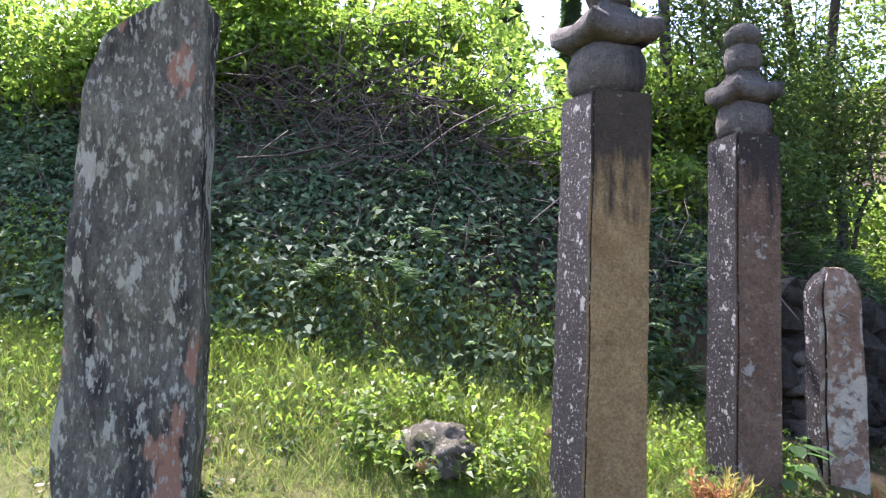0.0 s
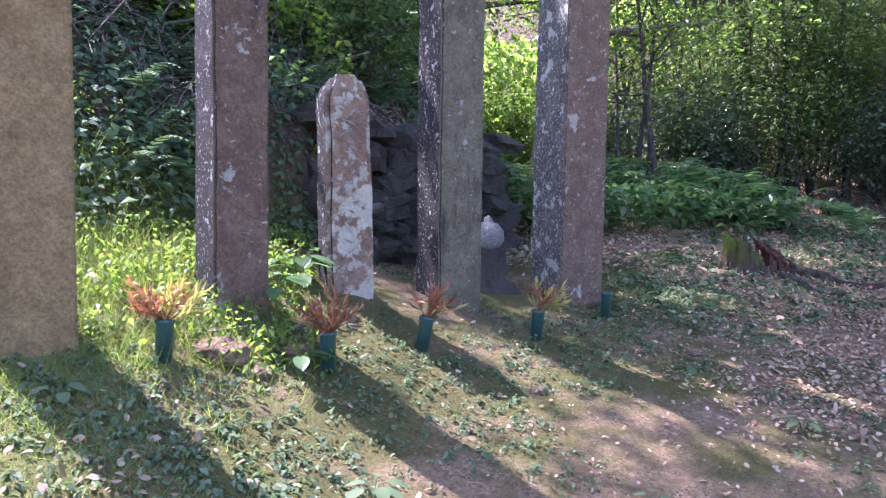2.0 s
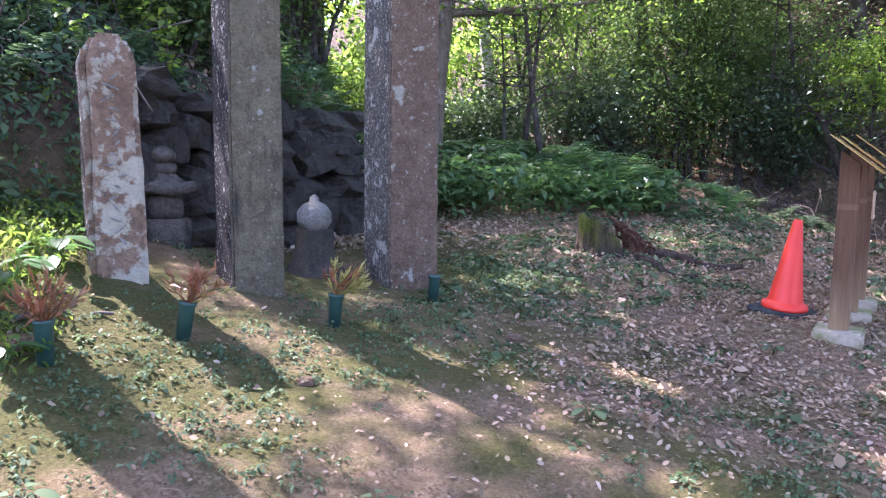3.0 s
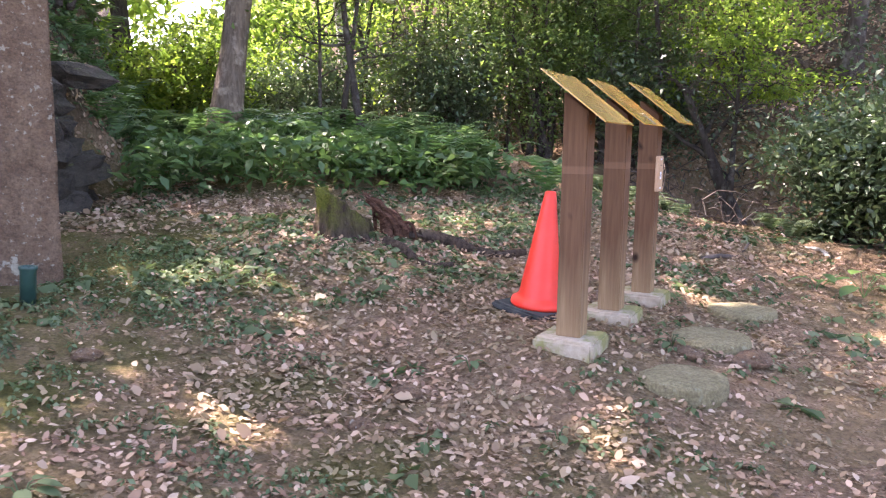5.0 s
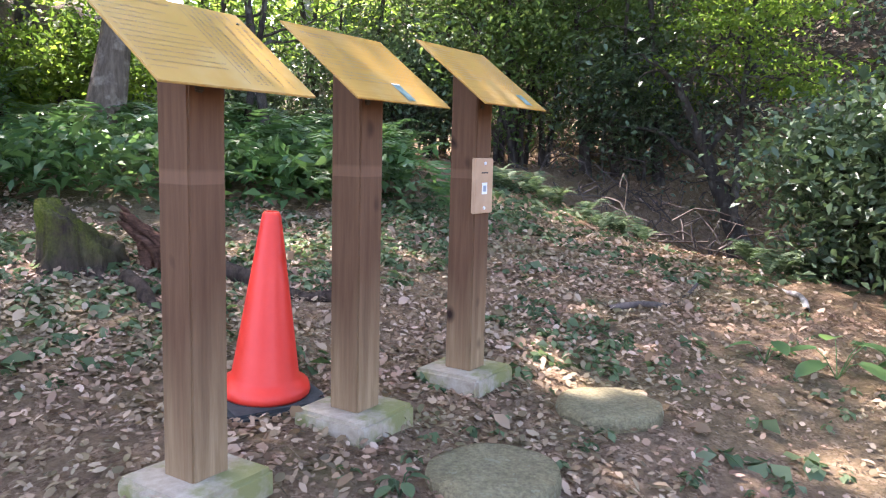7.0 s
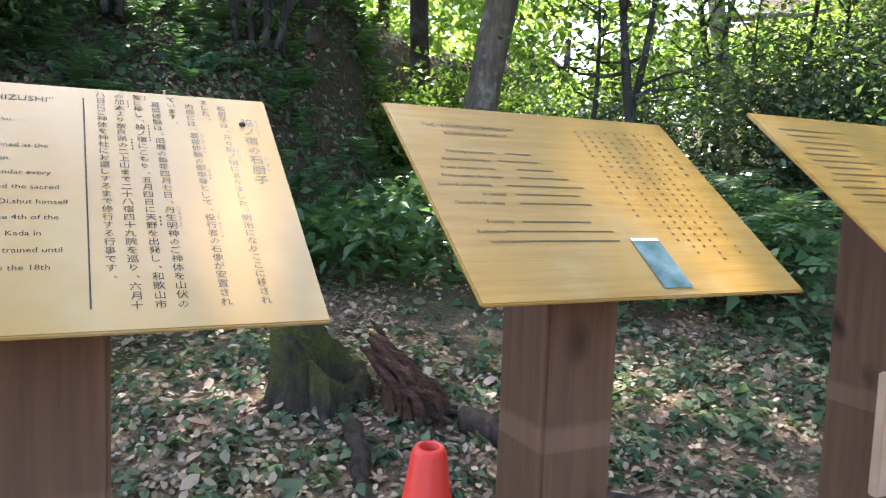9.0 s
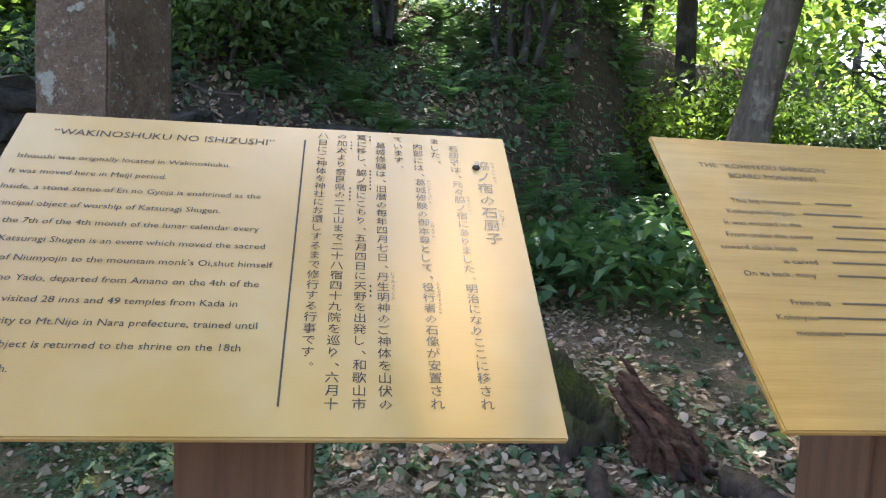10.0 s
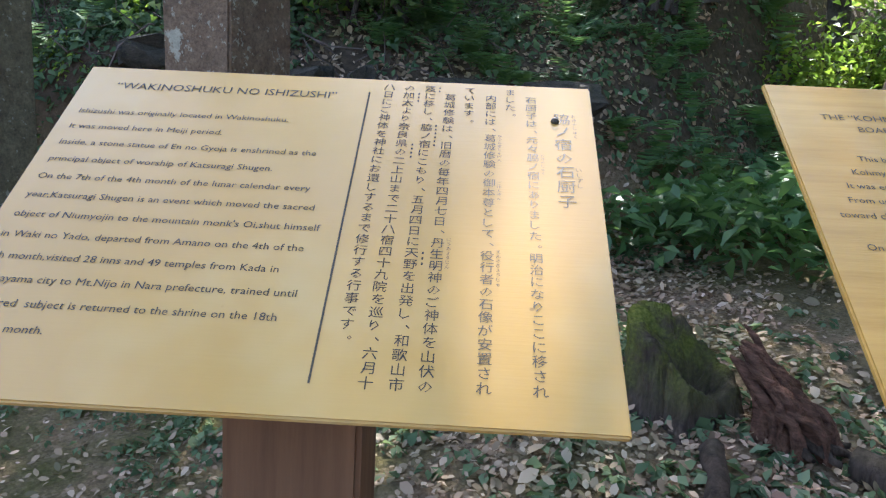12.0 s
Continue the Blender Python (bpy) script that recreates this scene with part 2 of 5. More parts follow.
PLAQUE = plain_mat("pale_wood_plaque", (0.40, 0.25, 0.145), (0.50, 0.33, 0.20), 12, 0.55, 0.1)
WHITE = plain_mat("white_paper", (0.70, 0.72, 0.76), (0.8, 0.8, 0.82), 8, 0.4, 0.0)
GREYBLUE = plain_mat("blue_grey_print", (0.20, 0.25, 0.28), (0.34, 0.38, 0.40), 16, 0.3, 0.0)
PHOTO = plain_mat("dark_green_photo", (0.05, 0.10, 0.085), (0.24, 0.32, 0.30), 18, 0.25, 0.0)
BARK = bark_mat("grey_brown_bark", (0.085, 0.062, 0.044), (0.22, 0.17, 0.125), (0.30, 0.245, 0.19))
BARK_DARK = bark_mat("dark_bark", (0.028, 0.022, 0.018), (0.085, 0.068, 0.055), (0.12, 0.11, 0.09))
BARK_PALE = bark_mat("pale_bare_bark", (0.34, 0.31, 0.27), (0.58, 0.55, 0.50), (0.22, 0.2, 0.17))
TWIG = plain_mat("dry_twig", (0.045, 0.034, 0.028), (0.13, 0.10, 0.085), 30, 0.9, 0.2)
# LEAF_SUN and LEAF_FAR have sunlight mixed into their greens, LEAF_HILL the bank's shade
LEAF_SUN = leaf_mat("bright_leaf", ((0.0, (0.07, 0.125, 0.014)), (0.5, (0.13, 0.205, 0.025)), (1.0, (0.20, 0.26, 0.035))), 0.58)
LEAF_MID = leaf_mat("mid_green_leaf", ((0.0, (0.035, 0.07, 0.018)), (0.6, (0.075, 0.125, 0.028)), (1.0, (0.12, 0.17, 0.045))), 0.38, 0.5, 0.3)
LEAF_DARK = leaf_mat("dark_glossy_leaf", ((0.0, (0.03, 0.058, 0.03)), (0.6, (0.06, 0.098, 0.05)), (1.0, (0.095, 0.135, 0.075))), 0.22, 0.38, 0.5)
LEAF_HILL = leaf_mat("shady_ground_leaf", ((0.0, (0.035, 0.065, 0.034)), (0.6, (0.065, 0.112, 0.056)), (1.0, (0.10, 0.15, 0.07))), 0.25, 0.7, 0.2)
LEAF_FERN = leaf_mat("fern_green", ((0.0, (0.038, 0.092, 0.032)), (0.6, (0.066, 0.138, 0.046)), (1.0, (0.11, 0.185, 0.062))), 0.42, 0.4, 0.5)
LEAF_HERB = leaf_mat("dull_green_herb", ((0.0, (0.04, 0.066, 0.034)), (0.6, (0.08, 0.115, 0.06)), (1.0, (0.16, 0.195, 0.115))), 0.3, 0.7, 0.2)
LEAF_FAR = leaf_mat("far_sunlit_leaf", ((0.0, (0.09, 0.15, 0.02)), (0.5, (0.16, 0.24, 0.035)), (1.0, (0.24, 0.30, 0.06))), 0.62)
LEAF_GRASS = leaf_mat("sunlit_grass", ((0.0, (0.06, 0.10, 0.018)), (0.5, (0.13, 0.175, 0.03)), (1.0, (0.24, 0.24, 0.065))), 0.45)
LITTER = leaf_mat("dead_leaf", ((0.0, (0.09, 0.045, 0.03)), (0.3, (0.22, 0.12, 0.08)), (0.7, (0.36, 0.225, 0.155)), (1.0, (0.49, 0.345, 0.26))), 0.12, 0.6, 0.3)
PETAL_RED = leaf_mat("dried_red_leaf", ((0.0, (0.16, 0.045, 0.025)), (1.0, (0.36, 0.12, 0.06))), 0.25)
PETAL_YELLOW = leaf_mat("yellowed_leaf", ((0.0, (0.30, 0.24, 0.05)), (1.0, (0.46, 0.38, 0.12))), 0.35)


# ---- mesh helpers ----
def np_mesh(name, V, F, material=None, smooth=False):
    """A mesh from arrays of places and of equally sided faces."""
    V, F = np.asarray(V, np.float32), np.asarray(F, np.int32)
    me = bpy.data.meshes.new(name)
    me.vertices.add(len(V))
    me.vertices.foreach_set("co", V.ravel())
    me.loops.add(F.size)
    me.loops.foreach_set("vertex_index", F.ravel())
    me.polygons.add(len(F))
    me.polygons.foreach_set("loop_start", np.arange(0, F.size, F.shape[1], dtype=np.int32))
    if smooth:
        me.polygons.foreach_set("use_smooth", np.ones(len(F), bool))
    me.update(calc_edges=True)
    if material:
        me.materials.append(material)
    return me


def joined(pieces):
    """Several (V, F) as one."""
    vs, fs, n = [], [], 0
    for V, F in pieces:
        vs.append(V)
        fs.append(np.asarray(F) + n)
        n += len(V)
    return np.concatenate(vs), np.concatenate(fs)


def part(name, mesh, parent, label="", at=None):
    ob = new(name, mesh)
    ob.parent = parent
    if at is not None:
        ob.matrix_basis = at
    return tagged(ob, label)


def thing(name, at, label, category, group="", kind=""):
    ob = new(name)
    ob.empty_display_size = 0.1
    ob.matrix_basis = at if isinstance(at, Matrix) else Matrix.Translation(at)
    return tagged(ob, label, category, group, kind)


def bm_mesh(name, bm, material, smooth=False):
    me = bpy.data.meshes.new(name)
    bm.normal_update()
    for f in bm.faces:
        f.smooth = smooth
    bm.to_mesh(me)
    bm.free()
    me.materials.append(material)
    return me


def block(sx, sy, sz, bevel=0.006, segs=2, taper=1.0, z0=0.0):
    """A bevelled box that stands on z0."""
    bm = bmesh.new()
    bmesh.ops.create_cube(bm, size=1)
    for v in bm.verts:
        k = taper if v.co.z > 0 else 1.0
        v.co = Vector((v.co.x * sx * k, v.co.y * sy * k, (v.co.z + 0.5) * sz + z0))
    if bevel:
        bmesh.ops.bevel(bm, geom=list(bm.edges), offset=bevel, segments=segs, affect="EDGES")
    return bm


def worn(bm, cuts, amount, scale=6.0, seed=0.0):
    """Cut finer and shift along a noise, so that faces and edges lose their straightness."""
    if cuts:
        bmesh.ops.subdivide_edges(bm, edges=list(bm.edges), cuts=cuts, use_grid_fill=True)
    for v in bm.verts:
        p = v.co * scale + Vector((seed, seed * 1.7, -seed))
        v.co += noise.noise_vector(p) * amount + noise.noise_vector(p * 3.1) * amount * 0.4
    return bm


def turned(profile, k=24, squash=None):
    """A body of revolution from rows of (radius, height); squash rounds it towards a square."""
    a = np.arange(k) * 2 * np.pi / k
    c, s = np.cos(a), np.sin(a)
    if squash:
        f = (np.abs(c) ** squash + np.abs(s) ** squash) ** (-1 / squash)
        c, s = c * f, s * f
    V = np.concatenate([np.stack([r * c, r * s, np.full(k, z)], 1) for r, z in profile])
    i = np.arange(k)
    F = np.concatenate([np.stack([i + j * k, (i + 1) % k + j * k, (i + 1) % k + (j + 1) * k, i + (j + 1) * k], 1) for j in range(len(profile) - 1)])
    return V, F


def tube(path, radii, k=6):
    path, radii = np.asarray(path, float), np.asarray(radii, float)
    d = np.gradient(path, axis=0)
    d /= np.linalg.norm(d, axis=1, keepdims=True) + 1e-9
    side = np.cross(d, np.array([0.31, 0.17, 0.93]))
    side /= np.linalg.norm(side, axis=1, keepdims=True) + 1e-9
    up = np.cross(d, side)
    a = np.arange(k) * 2 * np.pi / k
    V = (path[:, None] + radii[:, None, None] * (np.cos(a)[None, :, None] * side[:, None] + np.sin(a)[None, :, None] * up[:, None])).reshape(-1, 3)
    i = np.arange(k)
    F = np.concatenate([np.stack([i + j * k, (i + 1) % k + j * k, (i + 1) % k + (j + 1) * k, i + (j + 1) * k], 1) for j in range(len(path) - 1)])
    return V, F


def leaves(P, up, size, width=0.45, droop=0.25, fold=0.15, r=rng, way=None):
    """One folded leaf at each place, lying across the given upward way."""
    n = len(P)
    up = up / (np.linalg.norm(up, axis=1, keepdims=True) + 1e-9)
    d = r.normal(size=(n, 3)) if way is None else way + r.normal(size=(n, 3)) * 0.25
    d -= up * (d * up).sum(1, keepdims=True)
    d /= np.linalg.norm(d, axis=1, keepdims=True) + 1e-9
    s = np.cross(d, up)
    L = (size * r.uniform(0.6, 1.35, n))[:, None]
    mid = P + d * L * 0.5
    V = np.stack([P, mid + s * L * width / 2 + up * L * fold, P + d * L - up * L * droop, mid - s * L * width / 2 + up * L * fold], 1)
    return V.reshape(-1, 3), np.arange(4 * n).reshape(n, 4)


def smooth01(v, a, b):
    k = np.clip((v - a) / (b - a), 0, 1)
    return k * k * (3 - 2 * k)


def soft(v, w):
    return w * np.logaddexp(0, v / w)


# ---- the lie of the land ----
def foot(x):
    """Where the slope behind the stones begins."""
    return 3.35 + soft(x + 0.1, 0.35) * 0.98


def height(x, y):
    x, y = np.asarray(x, float), np.asarray(y, float)
    xc = np.clip(x, -4, 12)
    m, left = 1 / (1 + np.exp((xc - 3) / 0.5)), 1 / (1 + np.exp((xc - 0.3) / 1.1))
    s1, s2 = soft(np.clip(y, -9, 9) - 1.4, 0.5), soft(np.clip(y, -9, 9) - 3.3, 0.4)
    h = COEF[0] + COEF[1] * xc / 10 + COEF[2] * s1 * (1 - m) + COEF[3] * s2 * (1 - m) + COEF[4] * left + COEF[5] * np.minimum(s1, 2.2) * left \
        + COEF[6] * np.minimum(s1, 3.0) * m + COEF[7] * np.minimum(s2, 1.2) * m
    d = y - foot(x)
    end = 1 - smooth01(x, 2.8, 3.9)
    steep = smooth01(x, 0.2, 1.0)
    brow = 2.2 - 0.75 * smooth01(x, -1.7, -0.5)
    bank = (1 - steep) * (np.minimum(np.clip(d, 0, 9), brow) * 0.82 + np.clip(d - 2.2, 0, 1.4) * 0.45 * (brow - 1.45) / 0.75) + steep * (smooth01(d, 0.15, 0.55) * 1.0 + np.clip(d - 0.5, 0, 3.2) * 0.42)
    h = h + bank * end
    far = smooth01(y, 12, 30)
    h = h + far * 2.5
    # the gully beyond the boards, and the wooded slope over it
    g = (x - 9.6) * 0.8 + (y - 6.6) * 0.6
    h = h - 1.3 * np.exp(-((x - 10.5) ** 2 / 1.7 + (y - 7.4) ** 2 / 1.9)) + soft(np.minimum(g, 11) - 2.3, 0.4) * 0.72 * smooth01(x, 8.6, 10.6)
    h = h + 0.10 * np.exp(-((x - 5.46) ** 2 + (y - 3.03) ** 2) / 0.25) - 0.055 * np.exp(-((x - 5.72) ** 2 + (y - 3.82) ** 2) / 0.05) - 0.025 * np.exp(-((x - 6.6) ** 2 + (y - 4.0) ** 2) / 0.3) + 0.02 * np.exp(-((x - 5.97) ** 2 + (y - 3.5) ** 2) / 0.12) + 0.10 * np.exp(-((x - 4.9) ** 2 + (y - 5.1) ** 2) / 0.5)
    rough = 0.03 * np.sin(1.9 * x + 0.7 * y) * np.sin(1.3 * y - 0.4 * x) + 0.012 * np.sin(5.3 * x - 2.1 * y) * np.sin(4.7 * y + 1.1 * x)
    return h + rough * smooth01(np.abs(y + 3) + np.abs(x), 0.5, 3)


def tilt(x, y, e=0.05):
    """The ground's upward way."""
    n = np.stack([-(height(x + e, y) - height(x - e, y)) / (2 * e), -(height(x, y + e) - height(x, y - e)) / (2 * e), np.ones_like(x)], -1)
    return n / np.linalg.norm(n, axis=-1, keepdims=True)


def hz(x, y):
    return float(height(x, y))


def on_ground(x, y, sink=0.0, yaw=0.0):
    return pose(x, y, hz(x, y) - sink, 0, 0, yaw)


def land():
    """One sheet of ground, fine where it is walked and coarse out to the horizon."""
    xs = np.concatenate([[-400, -150, -60, -30, -18], np.arange(-12, -4, 0.4), np.arange(-4, 9.5, 0.06), np.arange(9.5, 20, 0.3), [22, 28, 40, 70, 160, 400]])
    ys = np.concatenate([[-400, -150, -60, -30, -15], np.arange(-9, 0.5, 0.35), np.arange(0.5, 7.5, 0.06), np.arange(7.5, 20, 0.3), [22, 26, 34, 50, 90, 180, 400]])
    X, Y = np.meshgrid(xs, ys)
    Z = height(X, Y)
    fine = np.array([noise.noise(Vector((a * 7, b * 7, 0))) + 0.5 * noise.noise(Vector((a * 19, b * 19, 3))) for a, b in zip(X.ravel(), Y.ravel())]).reshape(X.shape)
    Z = Z + fine * 0.012 * (np.abs(X) < 20)
    n = len(xs)
    i = (np.arange(len(ys) - 1)[:, None] * n + np.arange(n - 1)[None]).ravel()
    F = np.stack([i, i + 1, i + n + 1, i + n], 1)
    ob = new("ground", np_mesh("ground", np.stack([X, Y, Z], -1).reshape(-1, 3), F, GROUND, True))
    tagged(ob, "sloping woodland ground of soil, moss and fallen leaves", "ground", kind="structure")


land()


# ---- the stones ----
def shaft(w, h, cuts, top, seed, lean=(0.0, 0.0), bevel=0.02, wear=0.006):
    """A square stone shaft; lean shifts its head."""
    bm = block(w, w, h, bevel, 2, top)
    bmesh.ops.subdivide_edges(bm, edges=[e for e in bm.edges if abs(e.verts[0].co.z - e.verts[1].co.z) > h * 0.5], cuts=22, use_grid_fill=True)
    worn(bm, 0, wear, 5.0, seed)
    for v in bm.verts:
        k = v.co.z / h
        v.co.x += lean[0] * k
        v.co.y += lean[1] * k
    return bm


def cap_round(r, h, seed):
    V, F = turned([(0.0, 0), (r * 0.72, 0), (r * 0.93, h * 0.14), (r, h * 0.42), (r * 0.97, h * 0.7), (r * 0.82, h * 0.95), (r * 0.6, h), (0, h)], 28, 3.2)
    return roughen(V, 0.012, 7, seed), F


def roughen(V, amount, scale, seed):
    return V + np.array([noise.noise_vector(Vector(p) * scale + Vector((seed, seed, seed))) for p in V]) * amount


def cap_roof(w, h, seed):
    """A four-sided stone roof with thick eaves that turn up at the corners."""
    k, rows = 32, [(0.0, 0), (0.80, 0), (0.98, 0.10), (1.0, 0.40), (0.86, 0.50), (0.62, 0.66), (0.44, 0.86), (0.36, 1.0), (0, 1.0)]
    a = np.arange(k) * 2 * np.pi / k
    c, s = np.cos(a), np.sin(a)
    f = 1 / np.maximum(np.abs(c), np.abs(s))
    corner = (np.minimum(np.abs(c), np.abs(s)) / np.maximum(np.abs(c), np.abs(s))) ** 3
    V = np.concatenate([np.stack([r * w / 2 * c * f, r * w / 2 * s * f, z * h + corner * h * 0.15 * (r > 0.7)], 1) for r, z in rows])
    i = np.arange(k)
    F = np.concatenate([np.stack([i + j * k, (i + 1) % k + j * k, (i + 1) % k + (j + 1) * k, i + (j + 1) * k], 1) for j in range(len(rows) - 1)])
    return roughen(V, 0.012, 8, seed), F


def jewel(r, h, seed):
    V, F = turned([(0, 0), (r * 0.7, 0), (r, h * 0.3), (r * 0.95, h * 0.55), (r * 0.6, h * 0.82), (r * 0.18, h * 0.96), (0, h)], 20)
    return roughen(V, 0.01, 8, seed), F


def weathered(me, side_stone=None):
    """The -x faces get lichen-specked stone, its colour darkened to set them off as shaded."""
    me.materials.append(side_stone or SHADE_SIDE_LICHEN)
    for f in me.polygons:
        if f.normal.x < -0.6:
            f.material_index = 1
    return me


def pillar(x, y, z, yaw, w, h, mat, seed, label, caps=(), lean=(0.0, 0.0), top=0.96, side_stone=None):
    ob = thing("stone_pillar", pose(x, y, z - 0.12, 0, 0, yaw), label, "stone monument", "row of inscribed stone pillars")
    part("shaft", weathered(bm_mesh("shaft", shaft(w, h + 0.12, 22, top, seed, lean, 0.012), mat), side_stone), ob)
    up = h + 0.12
    for i, (kind, a, b) in enumerate(caps):
        V, F = {"round": cap_round, "roof": cap_roof, "jewel": jewel}[kind](a, b, seed + i)
        part({"round": "round_stone", "roof": "roof_stone", "jewel": "finial"}[kind], np_mesh("cap", V + (lean[0], lean[1], up - 0.006), F, STONE_CAP, kind != "roof"), ob,
             {"round": "barrel-shaped dark stone", "roof": "stone roof with upturned corners", "jewel": "rounded stone finial"}[kind])
        up += b - 0.006
    return ob


pillar(-0.13, 2.56, 0.87, 27, 0.325, 1.955, STONE_TAN, 1.0, "tall tan square stone pillar with a carved roof, in grass",
       (("round", 0.166, 0.24), ("roof", 0.39, 0.21), ("jewel", 0.115, 0.3)), (0.055, 0.0))
pillar(0.655, 3.16, 0.80, 22, 0.277, 1.945, STONE_BROWN, 2.0, "tall brown square stone pillar with stacked cap stones",
       (("round", 0.13, 0.19), ("roof", 0.295, 0.18), ("round", 0.085, 0.15), ("jewel", 0.1, 0.14)), (0.03, 0.0))
pillar(1.95, 3.90, 0.78, 15, 0.305, 1.93, STONE_GREEN, 4.0, "grey-green square stone pillar with a broken flat head", (), (0.0, 0.0), 0.98)
pillar(3.014, 4.53, 0.68, 14.3, 0.385, 2.33, STONE_SPECK, 5.0, "tall brown stone pillar spotted with white lichen", (("round", 0.2, 0.24), ("roof", 0.46, 0.2)), (0.0, 0.0), 0.96, GREY_LICHEN)


def stele(x, y, z, yaw, w, h):
    ob = thing("stone_stele", pose(x, y, z - 0.12, 0, 0, yaw), "short round-headed stone marker blotched with pale lichen", "stone monument", "row of inscribed stone pillars")
    bm = shaft(w, h + 0.12, 18, 0.94, 3.3, (-0.02, 0), 0.03, 0.01)
    for v in bm.verts:
        k = max(0.0, (v.co.z - (h - 0.04)) / 0.16)
        v.co.x *= 1 - 0.55 * k * k
        v.co.y *= (1 - 0.55 * k * k) * 0.7
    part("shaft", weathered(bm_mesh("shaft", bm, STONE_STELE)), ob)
    # worn carved strokes down the face
    for i in range(16):
        cz, cx, a = h * (0.93 - 0.042 * i), rng.uniform(-0.03, 0.03), rng.uniform(-0.9, 0.9)
        d = np.array([math.cos(a), 0, math.sin(a)]) * rng.uniform(0.02, 0.045)
        part("carved_stroke", np_mesh("carved_stroke", *tube([np.array([cx, -w * 0.33, cz]) - d, np.array([cx, -w * 0.335, cz]), np.array([cx, -w * 0.33, cz]) + d], [0.003, 0.008, 0.003], 5), STONE_PALE, True), ob)


stele(1.274, 3.587, 0.79, 12, 0.275, 1.29)


def slab():
    """The tall natural slab, broad, thin and ragged."""
    ob = thing("stone_slab_monument", pose(-2.075, 2.0, hz(-2.075, 2.0) - 0.15, 0, 0, 14), "tall dark natural stone slab streaked with lichen, set upright in grass", "stone monument")
    bm = bmesh.new()
    bmesh.ops.create_cube(bm, size=1)
    bmesh.ops.subdivide_edges(bm, edges=list(bm.edges), cuts=20, use_grid_fill=True)
    H = 2.28
    for v in bm.verts:
        x, y, z = v.co.x, v.co.y, v.co.z + 0.5
        round_off = 1 - 0.25 * max(0, abs(x) * 2 - 0.75) * 2
        w = 0.535 - 0.045 * z + 0.03 * math.sin(z * 5)
        v.co = Vector((x * w + 0.03 * z, y * 0.27 * round_off, z * H - max(0, 0.2 - x) * 0.30 * max(0, z - 0.82) / 0.18))
        if z > 0.86 and x < -0.2:
            v.co.x += (z - 0.86) * 0.55 * (-0.2 - x) * 2
    worn(bm, 0, 0.022, 3.2, 4.0)
    for v in bm.verts:
        v.co += noise.noise_vector(Vector((v.co.x * 16, v.co.y * 16, v.co.z * 4))) * 0.012
    part("slab", bm_mesh("slab", bm, STONE_SLAB, False), ob)


slab()


def boulder(name, x, y, r, seed, mat, label, squash=(1, 1, 0.7), sink=0.3, group="", category="rock"):
    bm = bmesh.new()
    bmesh.ops.create_icosphere(bm, subdivisions=4 if r > 0.15 else 3, radius=1)
    for v in bm.verts:
        p = v.co.normalized()
        k = 1 + 0.3 * noise.noise(p * 1.6 + Vector((seed, 0, seed))) + 0.2 * noise.noise(p * 4 + Vector((seed, 2, 0))) + 0.08 * noise.noise(p * 11)
        v.co = Vector((p.x * squash[0], p.y * squash[1], p.z * squash[2])) * r * k
    ob = new(name, bm_mesh(name, bm, mat, r > 0.15))
    ob.matrix_basis = pose(x, y, hz(x, y) + r * squash[2] * (1 - 2 * sink), 0, 0, seed * 50)
    return tagged(ob, label, category, group)


boulder("mossy_rock", -0.88, 2.66, 0.22, 2.2, STONE_MOSSY, "weathered grey rock with moss and orange lichen in grass", (1.3, 0.85, 0.6), 0.33)
for i, (bx, by, br) in enumerate(((0.62, 2.62, 0.11), (0.95, 2.75, 0.07), (0.78, 2.52, 0.06), (4.62, 2.95, 0.06), (4.35, 2.7, 0.045), (6.25, 2.82, 0.05), (6.05, 2.95, 0.06),
                                (2.1, 2.7, 0.04), (3.4, 3.4, 0.05), (-0.3, 3.15, 0.1))):
    boulder("small_stone", bx, by, br, 3.1 + i, STONE_BROWN, "small brown-grey stone lying on the ground", (1.2, 0.9, 0.55), 0.35, "loose small stones", "stone")


def stone_stack(x, y, z, s, label):
    """A small weathered five-ring tower."""
    ob = thing("small_stone_tower", pose(x, y, z, 0, 0, 20), label, "stone monument")
    up = 0.0
    for n, (V, F), b in (("base_stone", turned([(0, -0.1), (0.15, -0.1), (0.15, 0.16), (0.13, 0.18), (0, 0.18)], 24, 6), 0.18), ("round_stone", cap_round(0.12, 0.17, 1), 0.17),
                         ("roof_stone", cap_roof(0.34, 0.15, 2), 0.15), ("neck_stone", cap_round(0.08, 0.08, 3), 0.08), ("finial", jewel(0.08, 0.12, 4), 0.12)):
        part(n, np_mesh(n, (V + (0, 0, up - 0.004)) * s, F, STONE_CAP, True), ob)
        up += b - 0.004


stone_stack(1.47, 4.78, hz(1.47, 4.78), 0.95, "small weathered stone tower of stacked pieces behind a marker")


